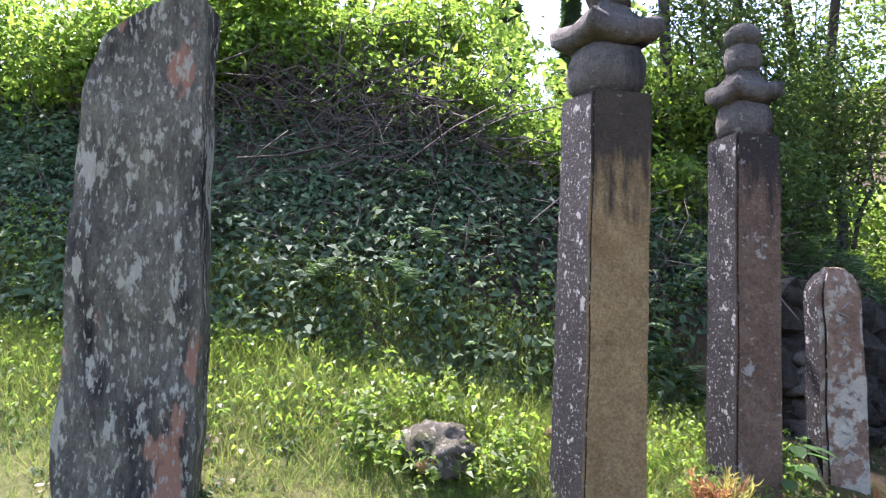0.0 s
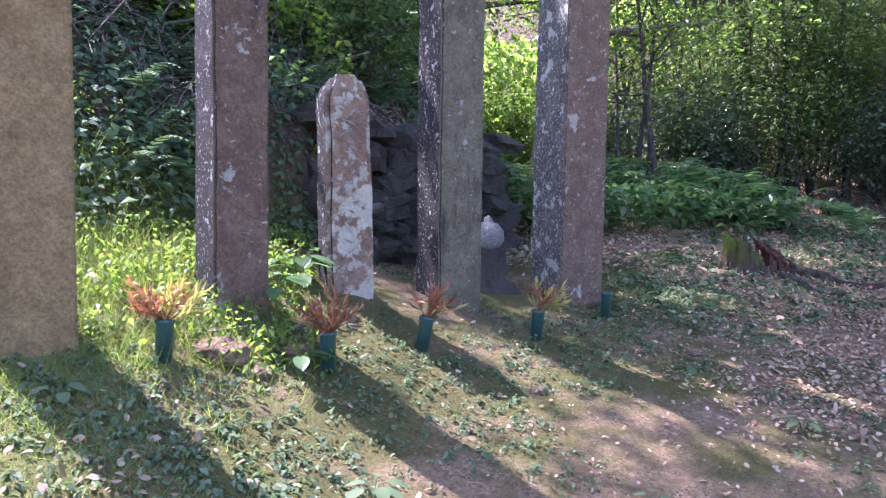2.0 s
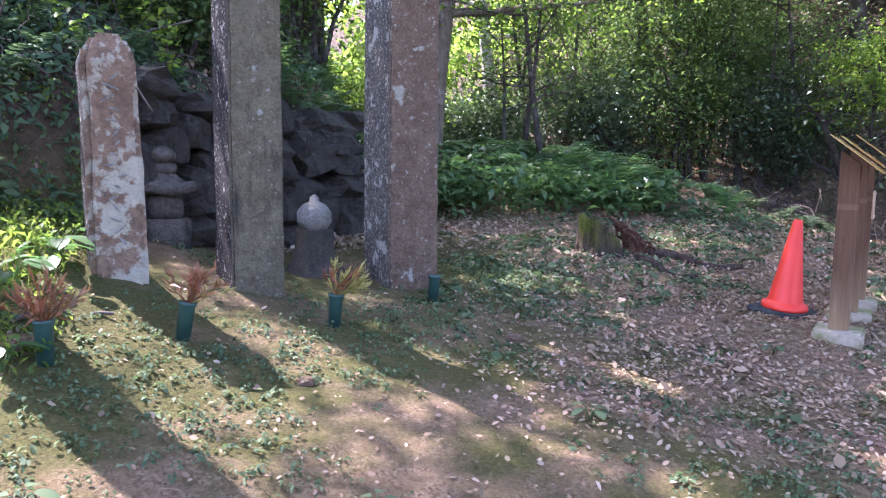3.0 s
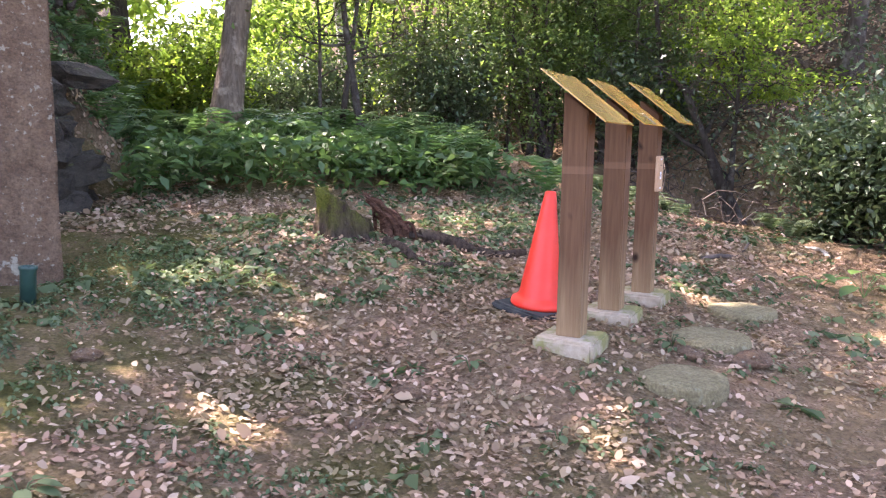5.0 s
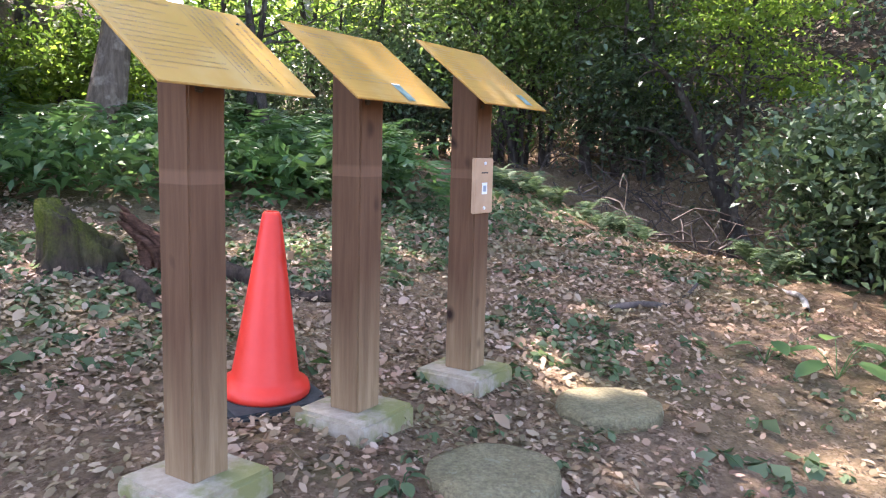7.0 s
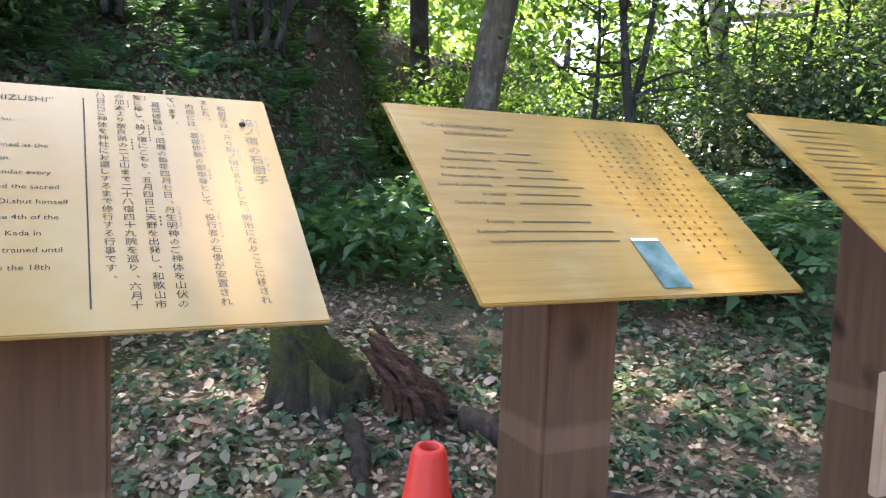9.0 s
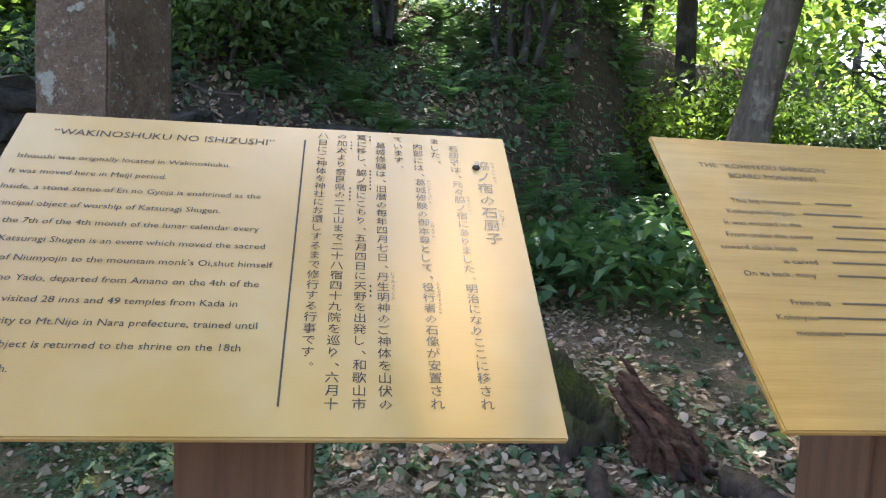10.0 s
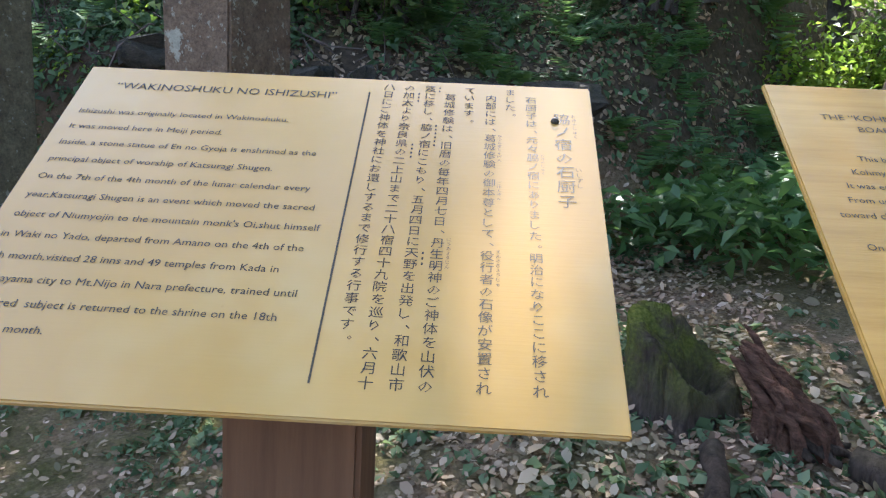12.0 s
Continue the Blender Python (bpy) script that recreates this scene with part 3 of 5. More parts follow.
def jewel_stone():
    x, y = 2.43, 4.62
    ob = thing("jewel_stone_on_pedestal", pose(x, y, hz(x, y) - 0.09, 0, 0, 15), "lotus-bud stone finial on a rounded pedestal, grey and mossy", "stone monument")
    V, F = turned([(0, 0), (0.3, 0), (0.29, 0.07), (0.21, 0.14), (0.165, 0.22), (0.15, 0.36), (0.155, 0.40), (0, 0.40)], 24, 4)
    part("pedestal", np_mesh("pedestal", roughen(V, 0.02, 6, 1) * (0.76, 0.76, 1), F, STONE_WALL, True), ob)
    V, F = turned([(0, 0.395), (0.11, 0.395), (0.15, 0.45), (0.148, 0.52), (0.10, 0.57), (0.045, 0.59), (0.04, 0.62), (0, 0.64)], 24)
    part("lotus_bud", np_mesh("bud", roughen(V, 0.008, 8, 2) * (0.78, 0.78, 1), F, STONE_PALE, True), ob, "pale lichened bud-shaped stone")


jewel_stone()


# ---- flower holders ----
def flower_holder(x, y, lean, kinds, seed):
    r = np.random.default_rng(seed)
    ob = thing("flower_holder", pose(x, y, hz(x, y) - 0.06, lean[0], lean[1], 0), "dark green grave vase with %s" % ("withered red and yellow sprigs" if kinds else "nothing in it"), "flower vase", "grave vases before the stones")
    V, F = turned([(0, 0), (0.034, 0), (0.036, 0.21), (0.042, 0.22), (0.042, 0.232), (0.034, 0.232), (0.032, 0.16), (0, 0.16)], 18)
    part("vase", np_mesh("vase", V, F, VASE, True), ob)
    for name, mat, n in kinds:
        pieces = []
        for _ in range(n):
            a, out, l = r.uniform(0, 6.28), r.uniform(0.25, 1.0), r.uniform(0.10, 0.22)
            d = np.array([math.cos(a) * out + (0.5 if name == "yellow_sprig" else -0.1), math.sin(a) * out, 0.75])
            d /= np.linalg.norm(d)
            b = np.array([0, 0, 0.21])
            path = [b, b + d * l * 0.5, b + d * l + (0, 0, -0.03 * out)]
            pieces.append(tube(path, [0.003, 0.0025, 0.001], 3))
            tips = np.stack([path[1] + (path[2] - path[1]) * k for k in r.uniform(0, 1, 9)])
            pieces.append(leaves(tips, r.normal(size=(9, 3)), 0.065, 0.16, 0.2, 0.05, r, np.tile(d, (9, 1))))
        V, F = joined(pieces)
        part(name, np_mesh(name, V, F, mat), ob, "withered red leaves" if mat is PETAL_RED else "yellowing sprig")
    return ob


RD, YL = ("red_sprig", PETAL_RED), ("yellow_sprig", PETAL_YELLOW)
flower_holder(0.40, 2.508, (0, 3), ((*RD, 22), (*YL, 16)), 1)
flower_holder(1.08, 2.65, (0, 0), ((*RD, 26),), 2)
flower_holder(1.577, 3.0, (0, 9), ((*RD, 20), (*YL, 5)), 3)
flower_holder(2.345, 3.39, (0, 4), ((*RD, 9), (*YL, 16)), 4)
flower_holder(3.115, 4.08, (0, 3), (), 5)


# ---- the three boards ----
def lettering(text, size, bold=0.0, res=2):
    """The mesh of a line in the built-in font."""
    c = bpy.data.curves.new("lettering", "FONT")
    c.body, c.size, c.offset, c.resolution_u = text, size, bold, res
    ob = bpy.data.objects.new("lettering", c)
    scene.collection.objects.link(ob)
    bpy.context.view_layer.update()
    me = bpy.data.meshes.new_from_object(ob.evaluated_get(bpy.context.evaluated_depsgraph_get()))
    bpy.data.objects.remove(ob)
    V = np.array([v.co[:] for v in me.vertices]) if len(me.vertices) else np.zeros((1, 3))
    return me, V[:, 0].min(), V[:, 0].max()


def line_of_text(parent, text, u, v, width=None, size=0.0115, bold=0.0, name="text_line"):
    """A line from left to right, its foot at v down the board; width stretches it."""
    me, a, b = lettering(text, size, bold)
    k = width / (b - a) if width else 1.0
    me.transform(Matrix.Translation((u - a * k, -v, 0.0005)) @ Matrix.Diagonal((k, k if width else 1.0, 1, 1)))
    me.materials.clear()
    me.materials.append(INK)
    return part(name, me, parent)


def column_of_text(parent, text, u, v, pitch, size, name="text_column"):
    """A column from top to bottom; u is its middle, v its head."""
    vs, fs, n = [], [], 0
    for i, ch in enumerate(text):
        if ch == " ":
            continue
        me, a, b = lettering(ch, size, 0.0, 1)
        small = ch in "、。"
        ox = u + (size * 0.1 if small else -(a + b) / 2)
        oy = -(v + pitch * i + size * (0.55 if small else 0.86))
        for p in me.vertices:
            vs.append((p.co.x + ox, p.co.y + oy, 0.0005))
        for f in me.polygons:
            fs.append([k + n for k in f.vertices])
        n += len(me.vertices)
        bpy.data.meshes.remove(me)
    me = bpy.data.meshes.new(name)
    me.from_pydata(vs, [], fs)
    me.materials.append(INK)
    return part(name, me, parent)


def bar(parent, u0, u1, v0, v1, mat=None, name="printed_line", z=0.0005, label=""):
    me = bpy.data.meshes.new(name)
    me.from_pydata([(u0, -v1, z), (u1, -v1, z), (u1, -v0, z), (u0, -v0, z)], [], [(0, 1, 2, 3)])
    me.materials.append(mat or INK)
    return part(name, me, parent, label)


def signboard(px, py, centre, yaw, mat, label, w=0.48, h=0.372, slope=37.5):
    z = hz(px, py)
    ob = thing("information_board", pose(px, py, z, 0, 0, yaw), label, "information board", "information boards on posts")
    part("base_slab", bm_mesh("base_slab", worn(block(0.295, 0.295, 0.24, 0.012, 2, 0.97, -0.19), 3, 0.004, 9, px), CONCRETE), ob, "pale concrete footing with green moss")
    s = radians(slope)
    local = Matrix.Translation((px, py, z)) @ pose(0, 0, 0, 0, 0, yaw)
    top = centre[2] - z - 0.02
    bm = block(0.115, 0.115, top - 0.046, 0.005, 2, 1.0, 0.046)
    for v in bm.verts:                                      # the head is sawn to the board's slope
        if v.co.z > 0.5:
            v.co.z += v.co.y * math.tan(s) + 0.0
    part("post", bm_mesh("post", bm, TIMBER), ob, "brown-stained square timber post, bleached at the foot")
    bolt = bm_mesh("bolt_hole", worn(block(0.03, 0.012, 0.02, 0.004, 2), 1, 0.003, 40, px), INK)
    part("bolt_hole", bolt, ob, "dark drilled hole", Matrix.Translation((-0.025, -0.056, top - 0.10)))
    at = local.inverted() @ Matrix.Translation(centre) @ pose(0, 0, 0, 0, 0, yaw) @ pose(0, 0, 0, slope, 0, 0)
    bd = part("board", bm_mesh("board", block(w, h, 0.006, 0.0015, 2, 1.0, -0.006), mat), ob, "yellow varnished panel tilted towards the reader", at)
    return ob, bd


one, b1 = signboard(5.487, 3.10, (5.517, 3.071, 1.541), 41, BOARD_PLAIN, "tilted yellow board with English and Japanese text on a post")
two, b2 = signboard(5.972, 3.50, (6.006, 3.480, 1.552), 41, BOARD_GRAIN, "tilted wood-grained yellow board with a small green photograph")
three, b3 = signboard(6.492, 3.93, (6.507, 3.845, 1.578), 41, BOARD_GRAIN, "tilted wood-grained yellow board whose post carries a small plaque")

line_of_text(b1, "“WAKINOSHUKU NO ISHIZUSHI”", -0.205, -0.151, 0.208, 0.014, 0.0, "title_line")
ENGLISH = ("Ishizushi was originally located in Wakinoshuku.", "It was moved here in Meiji period.", "Inside, a stone statue of En no Gyoja is enshrined as the",
           "principal object of worship of Katsuragi Shugen.", "On the 7th of the 4th month of the lunar calendar every", "year,Katsuragi Shugen is an event which moved the sacred",
           "object of Niumyojin to the mountain monk's Oi,shut himself", "in Waki no Yado, departed from Amano on the 4th of the", "5th month,visited 28 inns and 49 temples from Kada in",
           "Wakayama city to Mt.Nijo in Nara prefecture, trained until", "the sacred  subject is returned to the shrine on the 18th", "of the 6th month.")
for i, words in enumerate(ENGLISH):
    line_of_text(b1, words, -0.225, -0.112 + 0.0223 * i, None, 0.0099)
bar(b1, 0.0322, 0.0338, -0.163, 0.160, name="dividing_line")
column_of_text(b1, "脇ノ宿の石厨子", 0.211, -0.143, 0.0182, 0.0165, "title_column")
for words, u, v in (("石厨子は、元々脇ノ宿にありました。明治になりここに移され", 0.184, -0.167), ("ました。", 0.165, -0.178), ("内部には、葛城修験の御本尊として、役行者の石像が安置され", 0.147, -0.167),
                    ("ています。", 0.127, -0.178), ("葛城修験は、旧暦の毎年四月七日、丹生明神のご神体を山伏の", 0.109, -0.166), ("笈に移し、脇ノ宿にこもり、五月四日に天野を出発し、和歌山市", 0.090, -0.178),
                    ("の加太より奈良県の二上山まで二十八宿四十九院を巡り、六月十", 0.070, -0.178), ("八日にご神体を神社にお還しするまで修行する行事です。", 0.051, -0.178)):
    column_of_text(b1, words, u, v, 0.01178, 0.0110)
for words, u, v, size in (("わきのしゅく", 0.2225, -0.142, 0.0052), ("いしずし", 0.2225, -0.068, 0.0060), ("わきのしゅく", 0.1925, -0.0845, 0.0042), ("かつらぎしゅげん", 0.1555, -0.108, 0.0042), ("ごほんぞん", 0.1555, -0.046, 0.0042), ("えんのぎょうじゃ", 0.1555, 0.032, 0.0042), ("にうみょうじん", 0.1175, 0.022, 0.0042)):
    column_of_text(b1, words, u, v, size * 1.12, size, "reading_text")
for u, v, n in ((0.0985, -0.176, 2), (0.0985, -0.118, 6), (0.0985, 0.038, 3), (0.0795, -0.165, 3), (0.0795, -0.09, 4)):
    for i in range(n):
        bar(b1, u - 0.0007, u + 0.0007, v + i * 0.0055, v + i * 0.0055 + 0.0026, name="reading_mark")
part("insect_mark", np_mesh("speck", *turned([(0, 0), (0.004, 0.0005), (0.003, 0.003), (0, 0.004)], 10), INK, True), b1, "dark speck stuck on the board", Matrix.Translation((0.205, 0.131, 0)))

# the second board: titles and the starts of its lines can be read, the rest cannot
line_of_text(b2, "THE “KOHMYOU SHINGON”", -0.200, -0.134, 0.146, 0.012, 0.0, "title_line")
line_of_text(b2, "BOARD MONUMENT", -0.172, -0.118, 0.098, 0.012, 0.0, "title_line")
for i, (words, u, end) in enumerate((("This big monument", -0.185, -0.055), ("Kohmyou-Shingon", -0.195, -0.052), ("It was erected in the", -0.204, -0.035), ("From under the center", -0.208, -0.02),
                                     ("toward clock hands", -0.220, -0.005), ("is carved", -0.165, -0.02), ("On its back, many", -0.210, -0.01), ("", 0, 0), ("From this", -0.18, -0.03),
                                     ("Kohmyou", -0.200, -0.005), ("monument", -0.190, -0.005))):
    v = -0.078 + 0.0172 * i
    if words:
        line_of_text(b2, words, u, v, None, 0.0095)
        bar(b2, u + 0.0053 * len(words), end, v - 0.0045, v - 0.002, INK_FADED)
for c in range(9):
    n = (7, 23, 20, 24, 22, 24, 21, 12, 24)[c]
    for i in range(n):
        s = 0.0075 if c == 0 else 0.0048
        u, v = 0.205 - 0.0185 * c - (0.004 if c else 0), -0.148 + i * (0.0155 if c == 0 else 0.0118)
        if v < (0.14 if c < 7 else 0.05) and (i * 7 + c * 3) % 11:
            bar(b2, u - s / 2, u + s / 2, v, v + s * 0.7, INK_FADED, "written_mark")
bar(b2, 0.012, 0.056, 0.092, 0.174, PHOTO, "photograph", 0.0016, "small dark green photograph")
bar(b2, 0.012, 0.056, 0.087, 0.092, WHITE, "photograph_edge", 0.0016)
for i in range(12):
    u = -0.205 + 0.006 * ((i * 5) % 4)
    bar(b3, u, u + 0.15 - 0.012 * ((i * 3) % 5), -0.145 + 0.0165 * i, -0.1422 + 0.0165 * i, INK_FADED)
for c in range(8):
    for i in range(20):
        if (i * 5 + c * 2) % 9:
            u, v = 0.20 - 0.02 * c, -0.15 + 0.012 * i
            bar(b3, u - 0.002, u + 0.002, v, v + 0.0034, INK_FADED, "written_mark")
bar(b3, 0.10, 0.15, 0.10, 0.165, PHOTO, "photograph", 0.0016, "small dark photograph")


def plaque():
    """The pale plaque screwed to the third post, with a printed square and two screws."""
    at = Matrix.Translation((-0.02, -0.0575, 0.775)) @ pose(0, 0, 0, 90, 0, 0)
    pl = part("plaque", bm_mesh("plaque", block(0.135, 0.21, 0.018, 0.003), PLAQUE), three, "pale wooden plaque with a small printed square", at)
    bar(pl, -0.02, 0.02, -0.012, 0.032, WHITE, "printed_square", 0.0195, "small white printed sheet")
    bar(pl, -0.012, 0.012, -0.001, 0.022, GREYBLUE, "print", 0.0200)
    bar(pl, -0.025, 0.025, -0.052, -0.047, None, "printed_line", 0.0195)
    for v in (0.085, -0.085):
        part("screw", np_mesh("screw", *turned([(0, 0.018), (0.007, 0.018), (0.006, 0.022), (0, 0.023)], 12), WHITE, True), pl, "pale screw cap", Matrix.Translation((0.0, v, 0)))


plaque()


# ---- cone, steps, stumps ----
def cone():
    x, y = 5.70, 3.815
    z = hz(x, y) + 0.015
    ob = thing("traffic_cone", pose(x, y, z, 5, 2, 0) @ pose(0, 0, 0, 0, 0, 20), "red plastic traffic cone on a black rubber weight", "traffic cone")
    V, F = turned([(0.0, 0.050), (0.158, 0.050), (0.161, 0.062), (0.154, 0.085), (0.132, 0.095), (0.118, 0.115), (0.032, 0.685), (0.026, 0.695), (0.018, 0.695), (0.02, 0.67)], 40)
    part("cone_body", np_mesh("cone_body", V, F, RED, True), ob, "faded red plastic cone")
    part("base_plate", bm_mesh("base_plate", block(0.35, 0.35, 0.022, 0.008, 2, 0.98, -0.015), RED), ob)
    part("rubber_weight", bm_mesh("rubber_weight", block(0.39, 0.39, 0.042, 0.012, 2, 0.96, 0.008), RUBBER), ob, "dusty black rubber ring")
    part("sticker", bm_mesh("sticker", block(0.03, 0.004, 0.03, 0.001), PLAQUE), ob, "peeled sticker remnant", Matrix.Translation((0.045, -0.062, 0.54)) @ pose(0, 0, 0, 10, 0, 25))


cone()


def step_stone(x, y, r, top, seed):
    V, F = turned([(0, -0.08), (r * 0.93, -0.08), (r * 0.99, -0.02), (r, 0.02), (r * 0.97, 0.042), (r * 0.8, 0.048), (r * 0.4, 0.05), (0, 0.05)], 36)
    a = np.arctan2(V[:, 1], V[:, 0])
    V = V * np.stack([1 + 0.035 * np.sin(3 * a + seed), 1 + 0.04 * np.cos(2 * a + seed), np.ones(len(a))], 1)
    ob = new("stepping_stone", np_mesh("stepping_stone", roughen(V, 0.006, 9, seed), F, STEP, True))
    ob.matrix_basis = pose(x, y, top - 0.05, 0, 0, seed * 40)
    tagged(ob, "round worn grey-green stepping stone set in leaf litter", "stepping stone", "stepping stones before the boards")


step_stone(5.805, 2.685, 0.195, hz(5.805, 2.685) + 0.045, 1)
step_stone(6.315, 3.105, 0.20, hz(6.315, 3.105) + 0.05, 2)
step_stone(6.945, 3.575, 0.20, hz(6.945, 3.575) + 0.045, 3)
boulder("flat_stone", 6.37, 2.86, 0.10, 4.4, STONE_BROWN, "flat grey stone lying beside a stepping stone", (1.5, 0.8, 0.4), 0.3)


def stump(x, y, r, h, seed, mat, name, label, spikes, lean=0.0, high=3.1):
    """A ragged, hollowed stump: fluted sides, splintered rim, roots that run into the ground."""
    k, rows = 144, 18
    a = np.arange(k) * 2 * np.pi / k
    flute = 1 + 0.06 * np.sin(2 * a + seed) + 0.05 * np.sin(6 * a + 2 * seed) + 0.03 * np.sin(11 * a + seed) - 0.11 * (1 - np.abs(np.sin(2.5 * a + seed))) ** 6 - 0.06 * (1 - np.abs(np.sin(5.5 * a + 2 * seed))) ** 5 - 0.06 * (1 - np.abs(np.sin(17 * a))) ** 3
    rim = h * (0.64 + 0.36 * np.cos(a - high) + 0.04 * np.sin(3 * a + seed) + spikes * np.abs(np.sin(7 * a + seed)) + 0.02 * np.abs(np.sin(13 * a)) - 0.08 * (1 - np.abs(np.sin(2.5 * a + seed))) ** 4)
    V = []
    for j in range(rows):
        t = j / (rows - 1)
        flare = 1 + 0.75 * (1 - t) ** 4 * (0.6 + 0.4 * np.sin(5 * a + seed))
        rr = r * flute * flare * (1 - 0.18 * t)
        V.append(np.stack([rr * np.cos(a) + lean * t * h, rr * np.sin(a), -0.08 + (rim + 0.08) * t], 1))
    for t, d in ((0.78, 0.0), (0.55, 0.03), (0.28, 0.06), (0.0, 0.07)):
        rr = r * flute * 0.82 * t
        V.append(np.stack([rr * np.cos(a) + lean * h, rr * np.sin(a), np.maximum(rim - d * 1.2, 0.02)], 1))
    n = len(V)
    V = roughen(roughen(np.concatenate(V), 0.03, 5, seed), 0.012, 24, seed)
    i = np.arange(k)
    F = np.concatenate([np.stack([i + j * k, (i + 1) % k + j * k, (i + 1) % k + (j + 1) * k, i + (j + 1) * k], 1) for j in range(n - 1)])
    ob = new(name, np_mesh(name, V, F, mat, True))
    ob.matrix_basis = on_ground(x, y, 0.02)
    return tagged(ob, label, "tree stump")


stump(4.93, 5.12, 0.205, 0.32, 0.6, STUMP, "tree_stump", "old grey hollow tree stump capped with moss", 0.02, -0.08, 3.0)


def rotten_stump(x, y):
    """A heap of splintered shards that lean together at the head and run down to one side."""
    r = np.random.default_rng(41)
    ob = thing("rotten_stump", on_ground(x, y), "splintered red-brown rotten stump leaning among leaves", "tree stump")
    for i in range(40):
        k = (i % 20) / 19
        a = np.array([-0.15 + 0.24 * k + r.uniform(-0.02, 0.02), r.uniform(-0.11, 0.11), 0.36 - 0.26 * k ** 0.8 + r.uniform(-0.07, 0.03)])
        b = np.array([a[0] + 0.14 + r.uniform(-0.03, 0.06), a[1] + r.uniform(-0.05, 0.03), -0.05])
        t = np.linspace(0, 1, 7)[:, None]
        p = a * (1 - t) + b * t + np.array([0.05, 0, 0.05]) * np.sin(np.pi * t)
        V, F = tube(p, np.array([0.008, 0.026, 0.034, 0.036, 0.038, 0.04, 0.042]) * r.uniform(0.45, 1.1), 4)
        V = roughen(roughen(V, 0.02, 12, i + 0.5), 0.012, 45, i)
        part("shard", np_mesh("shard", V * 0.8, F, ROT), ob)
    for i in range(4):
        t = np.linspace(0, 1, 8)
        L = r.uniform(0.18, 0.32)
        ang = -0.7 + 0.45 * i
        p = np.stack([0.12 + t * L * math.cos(ang), t * L * math.sin(ang) - 0.05, 0.07 * (1 - t) ** 2 - 0.01], 1)
        V, F = tube(p, np.linspace(0.04, 0.012, 8), 8)
        part("root", np_mesh("root", roughen(V, 0.015, 14, i + 7.0) * 0.75, F, STUMP), ob, "grey mossy root")


rotten_stump(5.19, 5.15)


def lying_wood(x, y, yaw, length, r, seed, mat, label):
    t = np.linspace(0, 1, 9)
    path = np.stack([t * length, 0.06 * np.sin(t * 4 + seed), 0.02 * np.sin(t * 7)], 1)
    c, s = math.cos(radians(yaw)), math.sin(radians(yaw))
    P = np.stack([x + path[:, 0] * c - path[:, 1] * s, y + path[:, 0] * s + path[:, 1] * c, path[:, 2]], 1)
    P[:, 2] += height(P[:, 0], P[:, 1]) + r * 0.4
    V, F = tube(P, r * (1 - 0.55 * t) * (1 + 0.15 * np.sin(t * 23)), 9)
    base = P[0].copy()
    ob = new("fallen_branch", np_mesh("fallen_branch", roughen(V - base, 0.012, 12, seed), F, mat, True))
    ob.matrix_basis = Matrix.Translation(base)
    tagged(ob, label, "fallen branch")


lying_wood(5.45, 5.1, -18, 0.75, 0.055, 1, STUMP, "mossy piece of old root lying on leaves")
lying_wood(5.1, 4.85, -40, 0.5, 0.04, 2, STUMP, "short decayed root lying by a stump")
lying_wood(7.5, 4.6, 20, 0.8, 0.02, 3, TWIG, "thin dead branch lying on the leaves")
lying_wood(8.6, 4.5, 60, 0.9, 0.018, 4, BARK_PALE, "thin pale dead branch at the gully edge")
lying_wood(0.9, 3.0, 10, 0.4, 0.015, 5, TWIG, "thin dry stick on the ground")


# ---- the rubble wall behind the stones ----
def rubble_wall():
    ob = thing("rubble_wall", (0, 0, 0), "dark dry-laid wall of rough stones holding the bank", "stone wall")
    shapes = []
    for i in range(7):
        bm = bmesh.new()
        bmesh.ops.create_icosphere(bm, subdivisions=2, radius=0.5)
        for v in bm.verts:
            p = v.co.normalized()
            q = Vector([math.copysign(abs(c) ** 0.75, c) for c in p]) * 0.5
            v.co = q * (1 + 0.55 * noise.noise(p * 1.5 + Vector((i * 3.1, 0, 0))) + 0.3 * noise.noise(p * 3.4 + Vector((i, 5, 0)))) + Vector((0, 0, 0.12 * p.x * math.sin(i)))
        shapes.append(bm_mesh("wall_stone", bm, STONE_WALL, False))
    xs = np.array([1.25, 3.0])
    for row in range(6):
        x = xs[0] + rng.uniform(-0.15, 0.1)
        while x < xs[1]:
            w = rng.uniform(0.2, 0.6)
            hgt = rng.uniform(0.15, 0.33)
            cx = x + w / 2
            y = foot(cx) + 0.10 + 0.04 * row
            z = hz(cx, foot(cx) - 0.1) + 0.06 + row * 0.19 + rng.uniform(-0.05, 0.05)
            st = part("stone", shapes[rng.integers(7)], ob)
            st.matrix_basis = pose(cx, y, z, rng.uniform(-9, 9), rng.uniform(-9, 9), 43 + rng.uniform(-14, 14)) @ Matrix.Diagonal((w * 1.15, 0.45, hgt * 1.15, 1))
            x += w * 0.80
    # the corner, where the wall ends
    for row in range(5):
        for j in range(2):
            st = part("stone", shapes[rng.integers(7)], ob)
            cx, cy = 3.08 - 0.05 * row + 0.02 * j, 6.48 + 0.42 * j
            st.matrix_basis = pose(cx, cy, hz(3.2, 6.0) + 0.06 + row * 0.2, rng.uniform(-8, 8), rng.uniform(-8, 8), rng.uniform(60, 110)) @ Matrix.Diagonal((0.5, 0.42, 0.25, 1))


rubble_wall()


